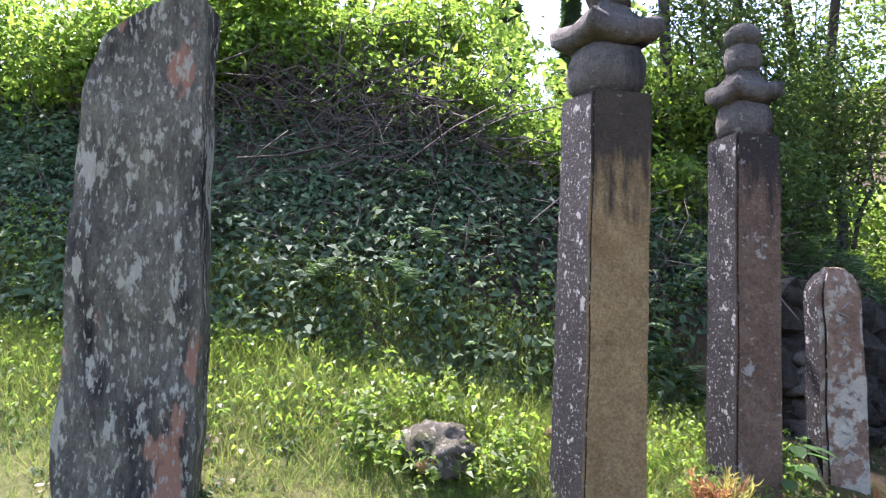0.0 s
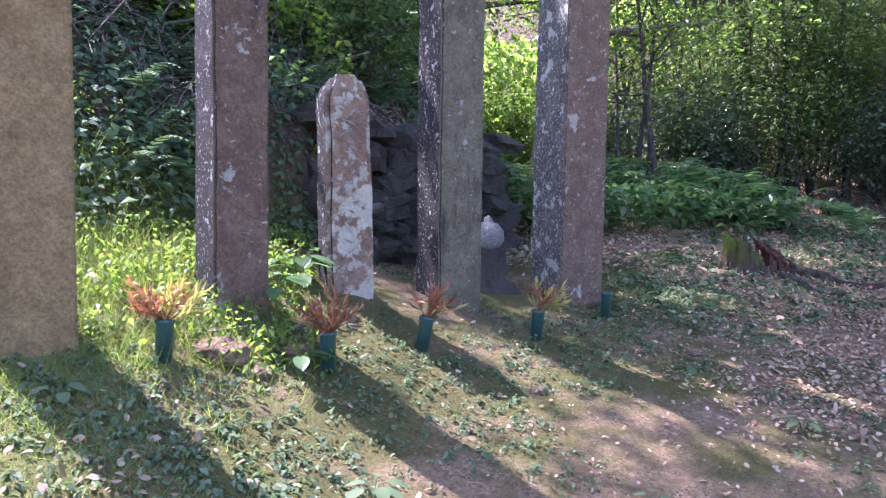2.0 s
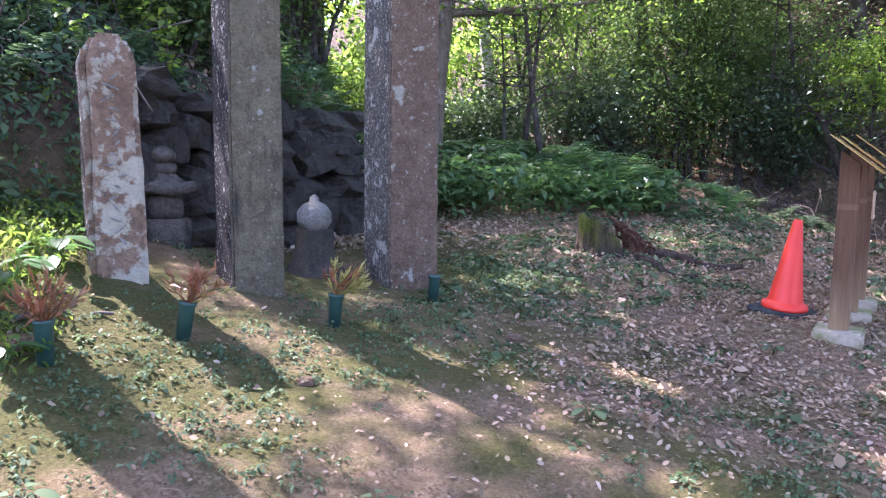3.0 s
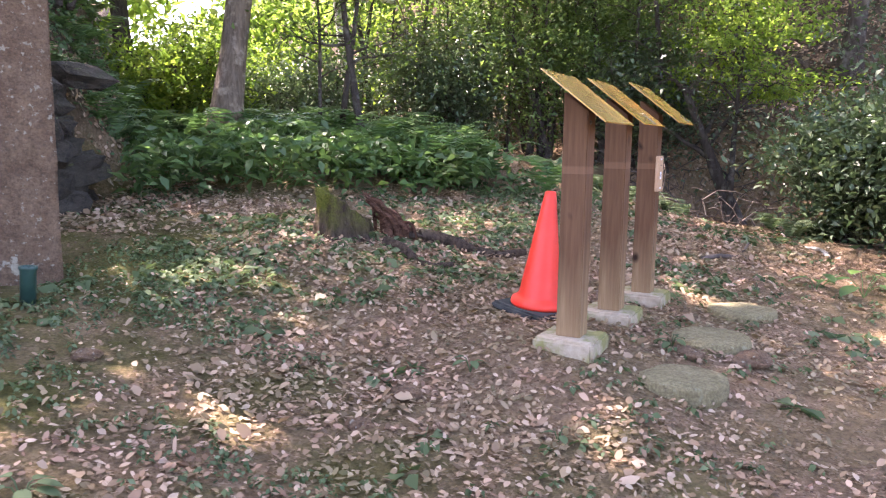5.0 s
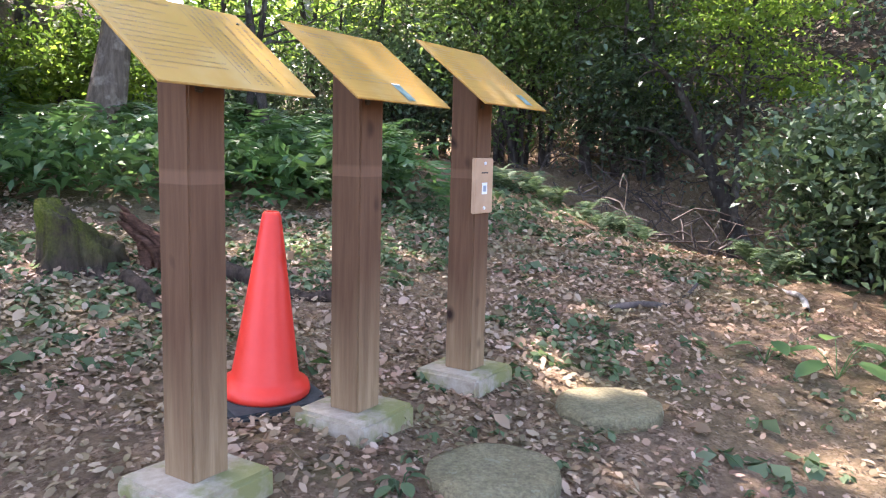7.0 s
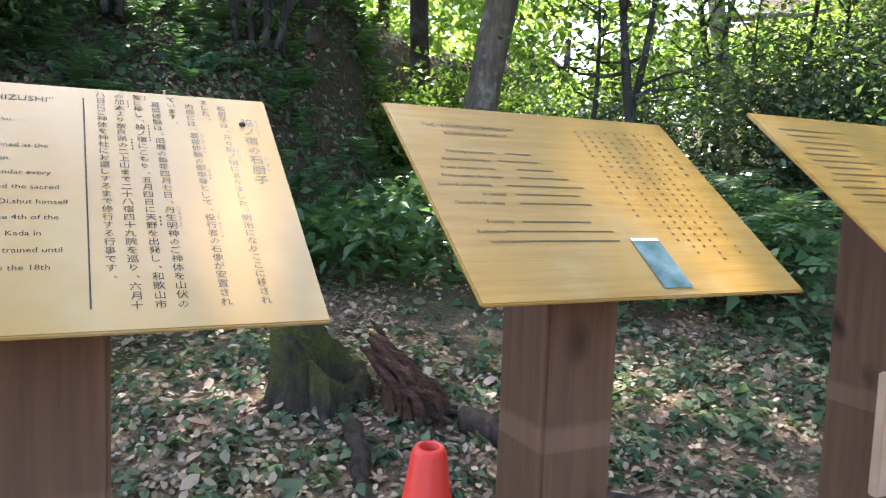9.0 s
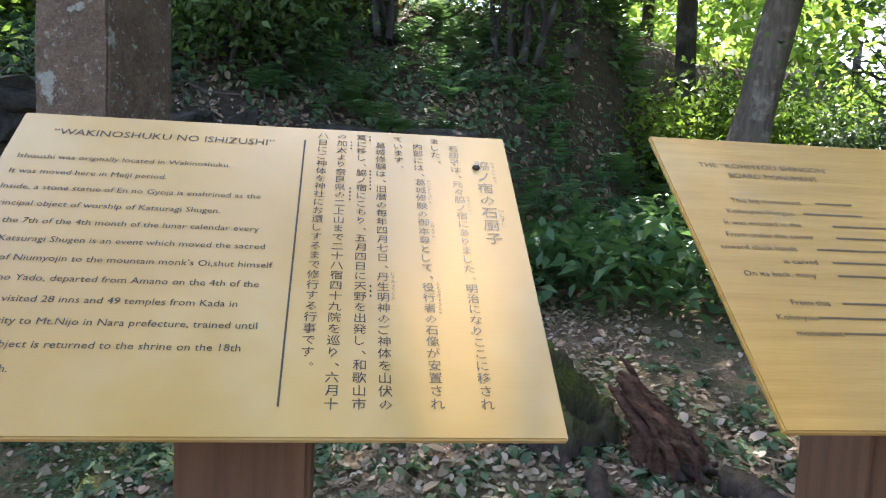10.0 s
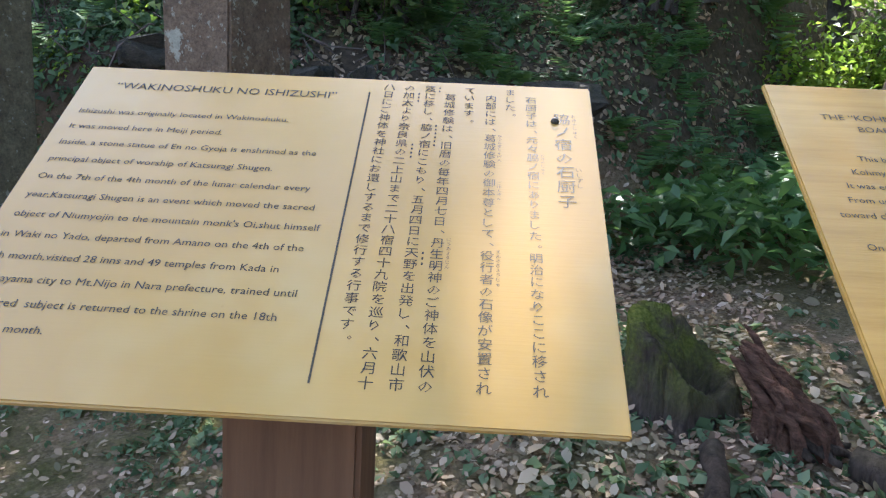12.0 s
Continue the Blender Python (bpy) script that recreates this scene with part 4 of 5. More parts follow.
# ---- plants ----
def bezier(a, b, sag, n=7, r=rng, wob=0.05):
    t = np.linspace(0, 1, n)[:, None]
    p = a * (1 - t) + b * t + np.array([0, 0, 1.0]) * sag * (t * (1 - t)) * 4
    return p + r.normal(size=(n, 3)) * wob * (t * (1 - t)) * 4 * np.linalg.norm(b - a) * 0.3


def crown_leaves(r, tips, n, spread, size, flat=0.6, width=0.45):
    k = tips[r.integers(len(tips), size=n)]
    off = r.normal(size=(n, 3)) * spread * np.array([1, 1, flat])
    P = k + off
    up = r.normal(size=(n, 3)) * 0.75 + np.array([0, 0, 1.0])
    return leaves(P, up, size, width, 0.2, 0.12, r)


def sun_gaps(V, base):
    """Opens the crowns where sunbeams come down through them: small ragged holes, and those over the boards and the path."""
    P = V[0::4] + base
    q = P - np.outer((P[:, 2] - 0.6) / sun_way.z, np.array(sun_way))
    fleck = np.array([noise.noise(Vector((a * 1.7, b * 1.7, 4.2))) + 0.55 * noise.noise(Vector((a * 4.6, b * 4.6, 1.3))) for a, b in q[:, :2]])
    open_ = (fleck > np.where(q[:, 0] > 7.2, 0.52, 0.40)) & (q[:, 0] > 2.3) & (((q[:, :2] - SIGN_SHADE) ** 2).sum(1) > 0.8)
    for bx, by, bz, r in SUNBEAMS:
        c = np.array([bx, by]) - (bz - 0.6) / sun_way.z * np.array(sun_way)[:2]
        open_ |= ((q[:, :2] - c) ** 2).sum(1) < r * r
    for hx, hy, r in SKY_HOLES:
        open_ |= ((P[:, :2] - np.array([hx, hy])) ** 2).sum(1) < r * r
    V = V.reshape(-1, 4, 3)[~open_].reshape(-1, 3)
    return V, np.arange(len(V)).reshape(-1, 4)


SKY_HOLES = ((5.27, 4.4, 0.38), (5.05, 4.95, 0.28), (5.7, 4.15, 0.3))      # holes cut through the crowns so that the boards reflect sky
# leaves are cut away so that sun reaches these: x, y, z, beam's radius
SIGN_SHADE = np.array([6.0, 3.45]) - 0.95 / sun_way.z * np.array(sun_way)[:2]     # no random flecks are opened round here, which keeps the boards shaded
SUNBEAMS = ((5.71, 3.095, 1.455, 0.105), (5.605, 3.17, 1.553, 0.075), (5.997, 3.536, 1.589, 0.08), (6.494, 3.707, 1.505, 0.085), (6.597, 3.818, 1.517, 0.075), (10.9, 8.0, 2.6, 0.9), (2.75, 3.05, 0.5, 0.18), (3.1, 2.6, 0.45, 0.13), (3.6, 4.0, 0.6, 0.16),
            (4.0, 5.0, 0.7, 0.2), (4.3, 4.3, 0.6, 0.15), (3.5, 3.3, 0.5, 0.14), (7.6, 3.2, 0.35, 0.16), (7.9, 2.6, 0.3, 0.17), (8.3, 3.4, 0.3, 0.12))


def tree(x, y, h, r0, seed, crown, n_leaves, leaf_mat_, bark, label, lean=(0, 0), limbs=7, spread=0.45, leaf=0.10, first=0.45, flat=0.5, reach=1.0, name="tree"):
    """A tapered, wandering trunk, limbs that fork, and a loose crown round the limbs' ends. crown: half widths."""
    r = np.random.default_rng(seed)
    ob = thing(name, on_ground(x, y, 0.05), label, "tree")
    t = np.linspace(0, 1, 14)
    path = np.stack([lean[0] * t + 0.12 * np.sin(t * 5 + seed) * t * h * 0.15, lean[1] * t + 0.12 * np.cos(t * 4 + seed) * t * h * 0.15, h * t], 1)
    rad = r0 * (1 - 0.72 * t) * (1 + 0.5 * np.exp(-t * 22)) * (1 + 0.05 * np.sin(t * 30))
    V, F = tube(path, rad, 12)
    part("trunk", np_mesh("trunk", roughen(V, r0 * 0.12, 5, seed), F, bark, True), ob)
    tips = [path[-1], path[-2]]
    for i in range(limbs):
        k = first + (1 - first) * (i + 0.5) / limbs
        a = path[min(13, int(k * 13))]
        ang = i * 2.4 + r.uniform(-0.4, 0.4)
        b = np.array([a[0] + math.cos(ang) * crown[0] * reach * r.uniform(0.55, 1), a[1] + math.sin(ang) * crown[1] * reach * r.uniform(0.55, 1), a[2] + crown[2] * r.uniform(0.1, 0.8)])
        p = bezier(a, b, r.uniform(-0.1, 0.25), 8, r)
        pieces = [tube(p, np.linspace(r0 * 0.38, r0 * 0.07, 8), 7)]
        for j in (3, 4, 5, 6, 7):
            q = p[j] + r.normal(size=3) * np.array([0.7, 0.7, 0.35]) * max(crown) * 0.45
            s = bezier(p[j - 1], q, 0.05, 5, r)
            pieces.append(tube(s, np.linspace(r0 * 0.13, r0 * 0.03, 5), 5))
            tips += [q, s[3], s[2]]
        tips += [p[-1], p[-2]]
        V, F = joined(pieces)
        part("limb", np_mesh("limb", V, F, bark, True), ob)
    V, F = crown_leaves(r, np.array(tips), n_leaves, spread, leaf, flat)
    if h > 5:
        V, F = sun_gaps(V, np.array([x, y, hz(x, y) - 0.05]))
    part("crown", np_mesh("crown", V, F, leaf_mat_), ob)
    return ob


def bush(x, y, rx, ry, h, seed, n, mat, label, leaf=0.07, stems=9, name="bush", low=0.05, shell=0.55, z=None):
    """Stems fanning from the ground into a ragged mass of leaves."""
    r = np.random.default_rng(seed)
    ob = thing(name, on_ground(x, y) if z is None else pose(x, y, z), label, "bush")
    tips = []
    for i in range(stems):
        a = np.array([r.normal() * rx * 0.2, r.normal() * ry * 0.2, -0.05])
        b = np.array([r.uniform(-1, 1) * rx * 0.9, r.uniform(-1, 1) * ry * 0.9, h * r.uniform(0.5, 1.0)])
        p = bezier(a, b, 0.12 * h, 8, r, 0.12)
        pieces = [tube(p, np.linspace(0.018 + 0.006 * h, 0.005, 8), 5)]
        for j in range(2, 8):
            for _ in range(3):
                q = p[j] + r.normal(size=3) * np.array([rx, ry, h * 0.5]) * 0.22
                tips.append(q)
            pieces.append(tube(bezier(p[j - 1], q, 0.03, 4, r), np.linspace(0.008, 0.003, 4), 4))
        part("stem", np_mesh("stem", *joined(pieces), BARK_DARK, True), ob)
    tips = np.array(tips)
    tips[:, 2] = np.maximum(tips[:, 2], low)
    V, F = crown_leaves(r, tips, n, 0.13 + 0.09 * min(rx, ry), leaf, 0.75)
    part("foliage", np_mesh("foliage", V, F, mat), ob)
    return ob


def fronds(P, yaw, length, r, pairs=13):
    """Arching fern fronds, leaflet by leaflet."""
    n = len(P)
    t = (np.arange(pairs) + 0.6) / pairs
    out = np.stack([np.cos(yaw), np.sin(yaw), np.zeros(n)], 1)
    rise = r.uniform(1.1, 2.3, n)
    L = (length * r.uniform(0.65, 1.25, n))
    q = P[:, None] + out[:, None] * (L[:, None] * t * (0.55 + 0.45 * t))[..., None] + np.array([0, 0, 1.0]) * (L[:, None] * rise[:, None] * (t - 0.75 * t * t))[..., None]
    side = np.stack([-np.sin(yaw), np.cos(yaw), np.zeros(n)], 1)
    w = (np.sin(np.pi * np.clip(t * 0.9 + 0.12, 0, 1)) ** 0.8)[None, :, None] * (L * 0.26)[:, None, None]
    along = np.gradient(q, axis=1)
    along /= np.linalg.norm(along, axis=2, keepdims=True) + 1e-9
    half = (L / pairs * 0.42)[:, None, None]
    pieces = []
    for sgn in (-1, 1):
        d = side[:, None] * sgn * w + along * w * 0.35 - np.array([0, 0, 1.0]) * w * 0.18
        V = np.stack([q - along * half, q + d * 0.55 - along * half * 0.7, q + d, q + d * 0.5 + along * half, q + along * half], 2).reshape(-1, 3)
        pieces.append((V, np.arange(len(V)).reshape(-1, 5)))
    return joined(pieces)


def stuff(name, pieces, mat, label, category):
    V, F = joined(pieces)
    return tagged(new(name, np_mesh(name, V, F, mat)), label, category, kind="stuff")


def scatter(n, x0, x1, y0, y1, keep=None, r=rng):
    x, y = r.uniform(x0, x1, n), r.uniform(y0, y1, n)
    if keep is not None:
        k = r.uniform(0, 1, n) < keep(x, y)
        x, y = x[k], y[k]
    return x, y


def patch(x, y, s, seed):
    """Patchiness from 0 to 1 at a scale of s metres."""
    return 0.5 + 0.25 * (np.sin(x / s * 3.1 + seed) * np.sin(y / s * 2.7 + seed * 2) + np.sin(x / s * 1.3 - y / s * 1.9 + seed) + 0.6 * np.sin(y / s * 5.1 + x / s * 4.3))


def on_land(x, y, lift=0.0):
    return np.stack([x, y, height(x, y) + lift], 1)


def clear(x, y):
    """Keeps plants and leaves off the stones and slabs."""
    k = np.ones_like(x)
    for cx, cy, r in ((-0.13, 2.56, 0.2), (0.655, 3.16, 0.17), (1.274, 3.587, 0.18), (1.95, 3.869, 0.18), (3.014, 4.53, 0.23), (5.487, 3.10, 0.16), (5.972, 3.5, 0.16), (6.492, 3.93, 0.16),
                      (5.805, 2.685, 0.19), (6.315, 3.105, 0.195), (6.945, 3.575, 0.195), (5.70, 3.815, 0.2)):
        k = k * ((x - cx) ** 2 + (y - cy) ** 2 > r * r)
    return k


# fallen leaves
def curled(P, up, size, r):
    """Dry leaves of six points, pointed, cupped and twisted."""
    n = len(P)
    up = up / np.linalg.norm(up, axis=1, keepdims=True)
    d = r.normal(size=(n, 3))
    d -= up * (d * up).sum(1, keepdims=True)
    d /= np.linalg.norm(d, axis=1, keepdims=True) + 1e-9
    s = np.cross(d, up)
    L = size * r.uniform(0.5, 1.4, n)
    w, cup, lift = L * r.uniform(0.2, 0.36, n), L * r.uniform(-0.05, 0.2, n), L * r.uniform(-0.1, 0.3, n)
    rows = ((0, 0, 0), (0.3, 0.8, 0.5), (0.65, 0.95, 1.1), (1.0, 0.0, 1.0), (0.7, -0.85, 1.0), (0.32, -0.9, 0.6))
    V = np.stack([P + d * (L * a)[:, None] + s * (w * b)[:, None] + up * (cup * abs(b) + lift * a * c)[:, None] for a, b, c in rows], 1)
    return V.reshape(-1, 3), np.arange(6 * n).reshape(n, 6)


def litter():
    for name, label, rows in (
            ("fallen_leaves", "dry brown and pinkish fallen leaves on the ground",
             ((64000, 0.03, 0.12, 2.9, 9.2, 1.0, 6.8), (9000, 0.042, 0.15, 3.4, 9.0, 1.2, 6.4), (800, 0.066, 0.2, 3.8, 8.4, 1.2, 5.4), (3000, 0.026, 0.3, 0.2, 4.0, 1.0, 5.4), (4000, 0.035, 0.4, -2.5, 1, 0.6, 3))),
            ("slope_litter", "brown leaf litter on the shady wooded slopes",
             ((15000, 0.07, 0.0, 9.5, 17.0, 6.0, 15.0), (16000, 0.055, 0.1, 2.0, 15.0, 5.5, 12.5), (9000, 0.05, 0.0, 0.8, 4.2, 5.4, 9.5)))):
        out = []
        for n, size, lo, x0, x1, y0, y1 in rows:
            x, y = scatter(n, x0, x1, y0, y1, lambda a, b: np.clip(patch(a, b, 1.3, 2) + 0.25 - lo, 0.05, 1) * clear(a, b) * (1 if x0 < 2.5 else 0.12 + 0.88 * smooth01(a + 0.35 * np.sin(3 * b), 2.9, 4.6)))
            up = tilt(x, y) + rng.normal(size=(len(x), 3)) * 0.3
            out.append(curled(on_land(x, y, rng.uniform(0.004, 0.02, len(x))), up, size, rng))
        stuff(name, out, LITTER, label, "leaf litter")


litter()


# small herbs in the moss, thicker in front of the stones
def herbs():
    out = []
    for n, x0, x1, y0, y1, size, dens in ((5200, 0.0, 4.4, 1.0, 5.2, 0.024, 0.42), (1500, 3.0, 8.6, 1.5, 7.5, 0.038, 0.2), (1700, 3.6, 7.4, 3.9, 7.0, 0.055, 0.55), (2600, -3.5, 0.9, 0.6, 3.0, 0.032, 0.5), (60, 3.0, 8.6, 2.0, 6.5, 0.11, 1.0), (700, 6.4, 9.6, 5.0, 8.0, 0.07, 0.9)):
        x, y = scatter(n, x0, x1, y0, y1, lambda a, b: np.clip((patch(a, b, 0.9, 5) - 0.5) * 2.2 + dens, 0, 1) * clear(a, b))
        for _ in range(7):
            a = rng.uniform(0, 6.28, len(x))
            d = np.stack([np.cos(a), np.sin(a), np.zeros(len(x))], 1)
            P = on_land(x, y, rng.uniform(0.005, 0.035, len(x))) + d * 0.01
            out.append(leaves(P, d * 0.5 + np.array([0, 0, 1.0]) + rng.normal(size=(len(x), 3)) * 0.3, size, 0.6, 0.15, 0.1, rng, d))
    stuff("ground_herbs", out, LEAF_HERB, "small green herbs growing through moss and litter", "herbs")


herbs()


# grass on the sunny side
def grass():
    x, y = scatter(150000, -5.0, 1.0, 0.4, 4.2, lambda a, b: np.clip(1.15 - soft(a + 0.2, 0.3) * 0.9, 0, 1) * np.clip(0.25 + patch(a, b, 0.8, 1) * 0.8 + 0.6 * smooth01(b, 1.9, 2.9), 0, 1) * (b < foot(a) + 0.4) * clear(a, b))
    n = len(x)
    tall = 0.045 + 0.08 * smooth01(y, 1.9, 3.1) + 0.02 * patch(x, y, 0.5, 3)
    d = rng.normal(size=(n, 3)) * 0.55 + np.array([0, 0, 1.0])
    P = on_land(x, y, -0.005)
    d /= np.linalg.norm(d, axis=1, keepdims=True)
    s = np.cross(d, rng.normal(size=(n, 3)))
    s /= np.linalg.norm(s, axis=1, keepdims=True) + 1e-9
    L = (tall * rng.uniform(0.5, 1.5, n))[:, None]
    bend = rng.normal(size=(n, 3)) * L * 0.3 * np.array([1, 1, 0.2])
    V = np.stack([P - s * 0.0022, P + s * 0.0022, P + d * L + bend], 1).reshape(-1, 3)
    tagged(new("grass", np_mesh("grass", V, np.arange(3 * n).reshape(n, 3), LEAF_GRASS)), "short sunlit yellow-green grass", "grass", kind="stuff")
    x, y = scatter(3900, -5.5, 1.1, 1.9, 4.8, lambda a, b: smooth01(b, 2.2, 3.0) * 0.9 * (b < foot(a) + 0.7) * clear(a, b))
    out = []
    for _ in range(8):
        a = rng.uniform(0, 6.28, len(x))
        d = np.stack([np.cos(a), np.sin(a), np.zeros(len(x))], 1)
        out.append(leaves(on_land(x, y, rng.uniform(0.01, 0.15, len(x))) + d * 0.02, d * 0.6 + np.array([0, 0, 1.0]) + rng.normal(size=(len(x), 3)) * 0.3, 0.037, 0.5, 0.25, 0.1, rng, d))
    stuff("sunlit_weeds", out, LEAF_SUN, "bright leafy weeds at the foot of the bank", "weeds")


grass()


# the bank: leaves all over it, ferns here and there, dry tangled brush at its brow
def bank():
    out = []
    for n, size, lift in ((42000, 0.06, 0.10), (22000, 0.075, 0.2), (22000, 0.042, 0.05)):
        x, y = scatter(n, -7.5, 1.6, 3.2, 6.2, lambda a, b: (b > foot(a) - 0.1) * np.clip(patch(a, b, 0.7, 4) + 0.35, 0, 1) * (1 - smooth01(b, 5.2, 6.2) * 0.6))
        up = tilt(x, y) * 0.7 + np.array([0, -0.3, 0.8]) + rng.normal(size=(len(x), 3)) * 0.45
        out.append(leaves(on_land(x, y, rng.uniform(0.0, lift, len(x))), up, size, 0.55, 0.25, 0.1))
    x, y = scatter(20000, 0.8, 5.0, 5.0, 10.5, lambda a, b: (b > foot(a) + 0.35) * 0.85 * patch(a, b, 0.8, 3))
    out.append(leaves(on_land(x, y, rng.uniform(0.0, 0.16, len(x))), tilt(x, y) + rng.normal(size=(len(x), 3)) * 0.5, 0.075, 0.5))
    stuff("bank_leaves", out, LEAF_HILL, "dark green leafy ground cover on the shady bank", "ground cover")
    x, y = scatter(170, -6.5, 3.4, 3.3, 8.0, lambda a, b: (b > foot(a) + 0.1) * 0.9)
    pieces = []
    for _ in range(5):
        pieces.append(fronds(on_land(x, y, 0.03), rng.uniform(0, 6.28, len(x)), 0.27, rng))
    stuff("bank_ferns", pieces, LEAF_HILL, "fern tufts scattered over the shady bank", "ferns")
    twigs = []
    for _ in range(1000):
        cx, cy = rng.normal(-1.75, 0.95), rng.normal(5.6, 0.5)
        c = np.array([cx, cy, hz(cx, cy) + rng.uniform(0.0, 1.0) ** 1.5 * 0.45])
        d = rng.normal(size=3) * np.array([1, 0.6, 0.45])
        d = d / np.linalg.norm(d) * rng.uniform(0.2, 0.75)
        twigs.append(tube(bezier(c - d, c + d + np.array([0, -0.1, -0.12]), rng.uniform(-0.1, 0.15), 5, rng, 0.2), np.array([0.006, 0.006, 0.005, 0.004, 0.002]) * rng.uniform(0.6, 1.5), 3))
    for _ in range(700):
        cx = rng.uniform(-4.5, 2.6)
        cy = foot(cx) + rng.uniform(0.4, 2.4)
        c = np.array([cx, cy, hz(cx, cy) + rng.uniform(0, 0.15)])
        d = rng.normal(size=3) * np.array([0.5, 0.3, 0.6])
        twigs.append(tube(bezier(c, c + d * rng.uniform(0.2, 0.7), rng.uniform(-0.1, 0.1), 5, rng, 0.2), np.array([0.006, 0.005, 0.004, 0.003, 0.002]), 3))
    for _ in range(450):
        cx, cy = rng.uniform(8.8, 14), rng.uniform(6.0, 11)
        c = np.array([cx, cy, hz(cx, cy) + rng.uniform(0, 0.3)])
        d = rng.normal(size=3) * np.array([0.6, 0.6, 0.5])
        twigs.append(tube(bezier(c, c + d * rng.uniform(0.3, 1.0), rng.uniform(-0.1, 0.2), 5, rng, 0.25), np.array([0.010, 0.008, 0.006, 0.004, 0.002]), 3))
    x, y = scatter(13000, -4.5, 1.6, 5.0, 7.4, lambda a, b: np.clip(patch(a, b, 0.9, 8) * 1.3 - 0.1, 0, 1))
    P = on_land(x, y, rng.uniform(0.1, 0.5, len(x)) * (0.5 + patch(x, y, 1.3, 4)))
    tx, ty = scatter(90, 1.6, 4.0, 6.4, 8.8, lambda a, b: (b > foot(a) + 0.5) * 1.0)
    stuff("slope_tufts", [fronds(on_land(tx, ty, 0.02), rng.uniform(0, 6.28, len(tx)), 0.3, rng, 12) for _ in range(6)], LEAF_FERN, "bright fern tufts on the littered slope", "ferns")
    x2, y2 = scatter(12000, -4.2, 0.6, 5.9, 7.4, lambda a, b: np.clip(patch(a, b, 0.7, 3) * 1.4, 0, 1))
    P2 = on_land(x2, y2, rng.uniform(0.2, 0.75, len(x2)) * (0.6 + 0.7 * patch(x2, y2, 0.9, 6)))
    x3, y3 = scatter(14000, -3.6, 0.4, 5.3, 6.3, lambda a, b: np.clip(patch(a, b, 0.6, 7) * 1.6 - 0.4, 0, 1))
    P3 = on_land(x3, y3, rng.uniform(0.35, 0.85, len(x3)))
    P = np.concatenate([P, P2, P3])
    x = P[:, 0]
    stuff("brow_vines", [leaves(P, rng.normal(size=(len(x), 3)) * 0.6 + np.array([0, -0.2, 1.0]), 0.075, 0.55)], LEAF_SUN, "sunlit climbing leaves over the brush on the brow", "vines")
    x, y = scatter(650, -1.5, -0.3, 2.2, 3.1, lambda a, b: 1.0 * (((a + 0.88) / 0.48) ** 2 + ((b - 2.66) / 0.36) ** 2 < 1.0) * (((a + 0.88) / 0.27) ** 2 + ((b - 2.66) / 0.17) ** 2 > 1.0))
    out = [leaves(on_land(x, y, rng.uniform(0.02, 0.2, len(x))), rng.normal(size=(len(x), 3)) * 0.5 + np.array([0, 0, 1.0]), 0.05, 0.45) for _ in range(4)]
    stuff("rock_weeds", out, LEAF_SUN, "leafy weeds growing round the mossy rock", "weeds")
    stuff("dry_brush", twigs, TWIG, "grey-brown tangle of dry brush on the brow of the bank", "brushwood")


bank()


# the fern bed behind the clearing
def fern_bed():
    x, y = scatter(1300, 2.6, 10.0, 5.6, 10.6, lambda a, b: (1 - smooth01(a, 6.4, 7.4)) * smooth01(b - np.maximum(11.9 - a * 0.86, foot(a) * (a < 4)) + 0.9 * (patch(a, b, 0.8, 9) - 0.5), 0.0, 1.2) * (b < 14.5 - a * 0.75) * (0.35 + 0.65 * patch(a, b, 0.6, 6)))
    pieces = []
    for _ in range(6):
        pieces.append(fronds(on_land(x, y, rng.uniform(0.0, 0.12, len(x))), rng.uniform(0, 6.28, len(x)), 0.48, rng, 13))
    x, y = scatter(5200, 2.8, 10.0, 5.8, 10.0, lambda a, b: smooth01(b - 11.9 + a * 0.86, 0, 1) * (b < 14.0 - a * 0.75) * 0.8 * (1 - smooth01(a, 6.6, 7.6)))
    P = on_land(x, y, rng.uniform(0.05, 0.4, len(x)))
    broad = leaves(P, rng.normal(size=(len(x), 3)) * 0.5 + np.array([0, -0.3, 1.0]), 0.13, 0.4, 0.3, 0.1)
    stuff("broad_weeds", [broad], LEAF_FERN, "broad-leaved green weeds among the ferns", "weeds")
    x, y = scatter(560, 3.6, 6.6, 6.5, 7.9, lambda a, b: 0.35 + 0.65 * patch(a, b, 0.6, 2))
    big = []
    for _ in range(7):
        a = rng.uniform(0, 6.28, len(x))
        d = np.stack([np.cos(a), np.sin(a), np.zeros(len(x))], 1)
        big.append(leaves(on_land(x, y, rng.uniform(0.08, 0.42, len(x))) + d * 0.07, d * 0.2 + np.array([0, 0, 1.0]) + rng.normal(size=(len(x), 3)) * 0.5, 0.125, 0.42, 0.15, 0.12, rng))
    stuff("broadleaf_bed", big, LEAF_FERN, "knee-high broad-leaved green plants behind the stumps", "undergrowth")
    stuff("fern_bed", pieces, LEAF_FERN, "dense bed of knee-high green ferns at the clearing's edge", "ferns")
    x, y = scatter(620, 7.6, 9.9, 4.3, 8.6, lambda a, b: (np.abs(a - 9.4 + (b - 4.6) * 0.36) < 0.24 + 0.14 * np.sin(b * 5)) * np.clip(patch(a, b, 0.5, 4) * 1.6 - 0.35, 0, 1))
    pieces = [fronds(on_land(x, y, 0.02), rng.uniform(0, 6.28, len(x)), 0.2, rng, 13) for _ in range(6)]
    stuff("gully_ferns", pieces, LEAF_HERB, "pale ferns along the edge of the gully", "ferns")


fern_bed()

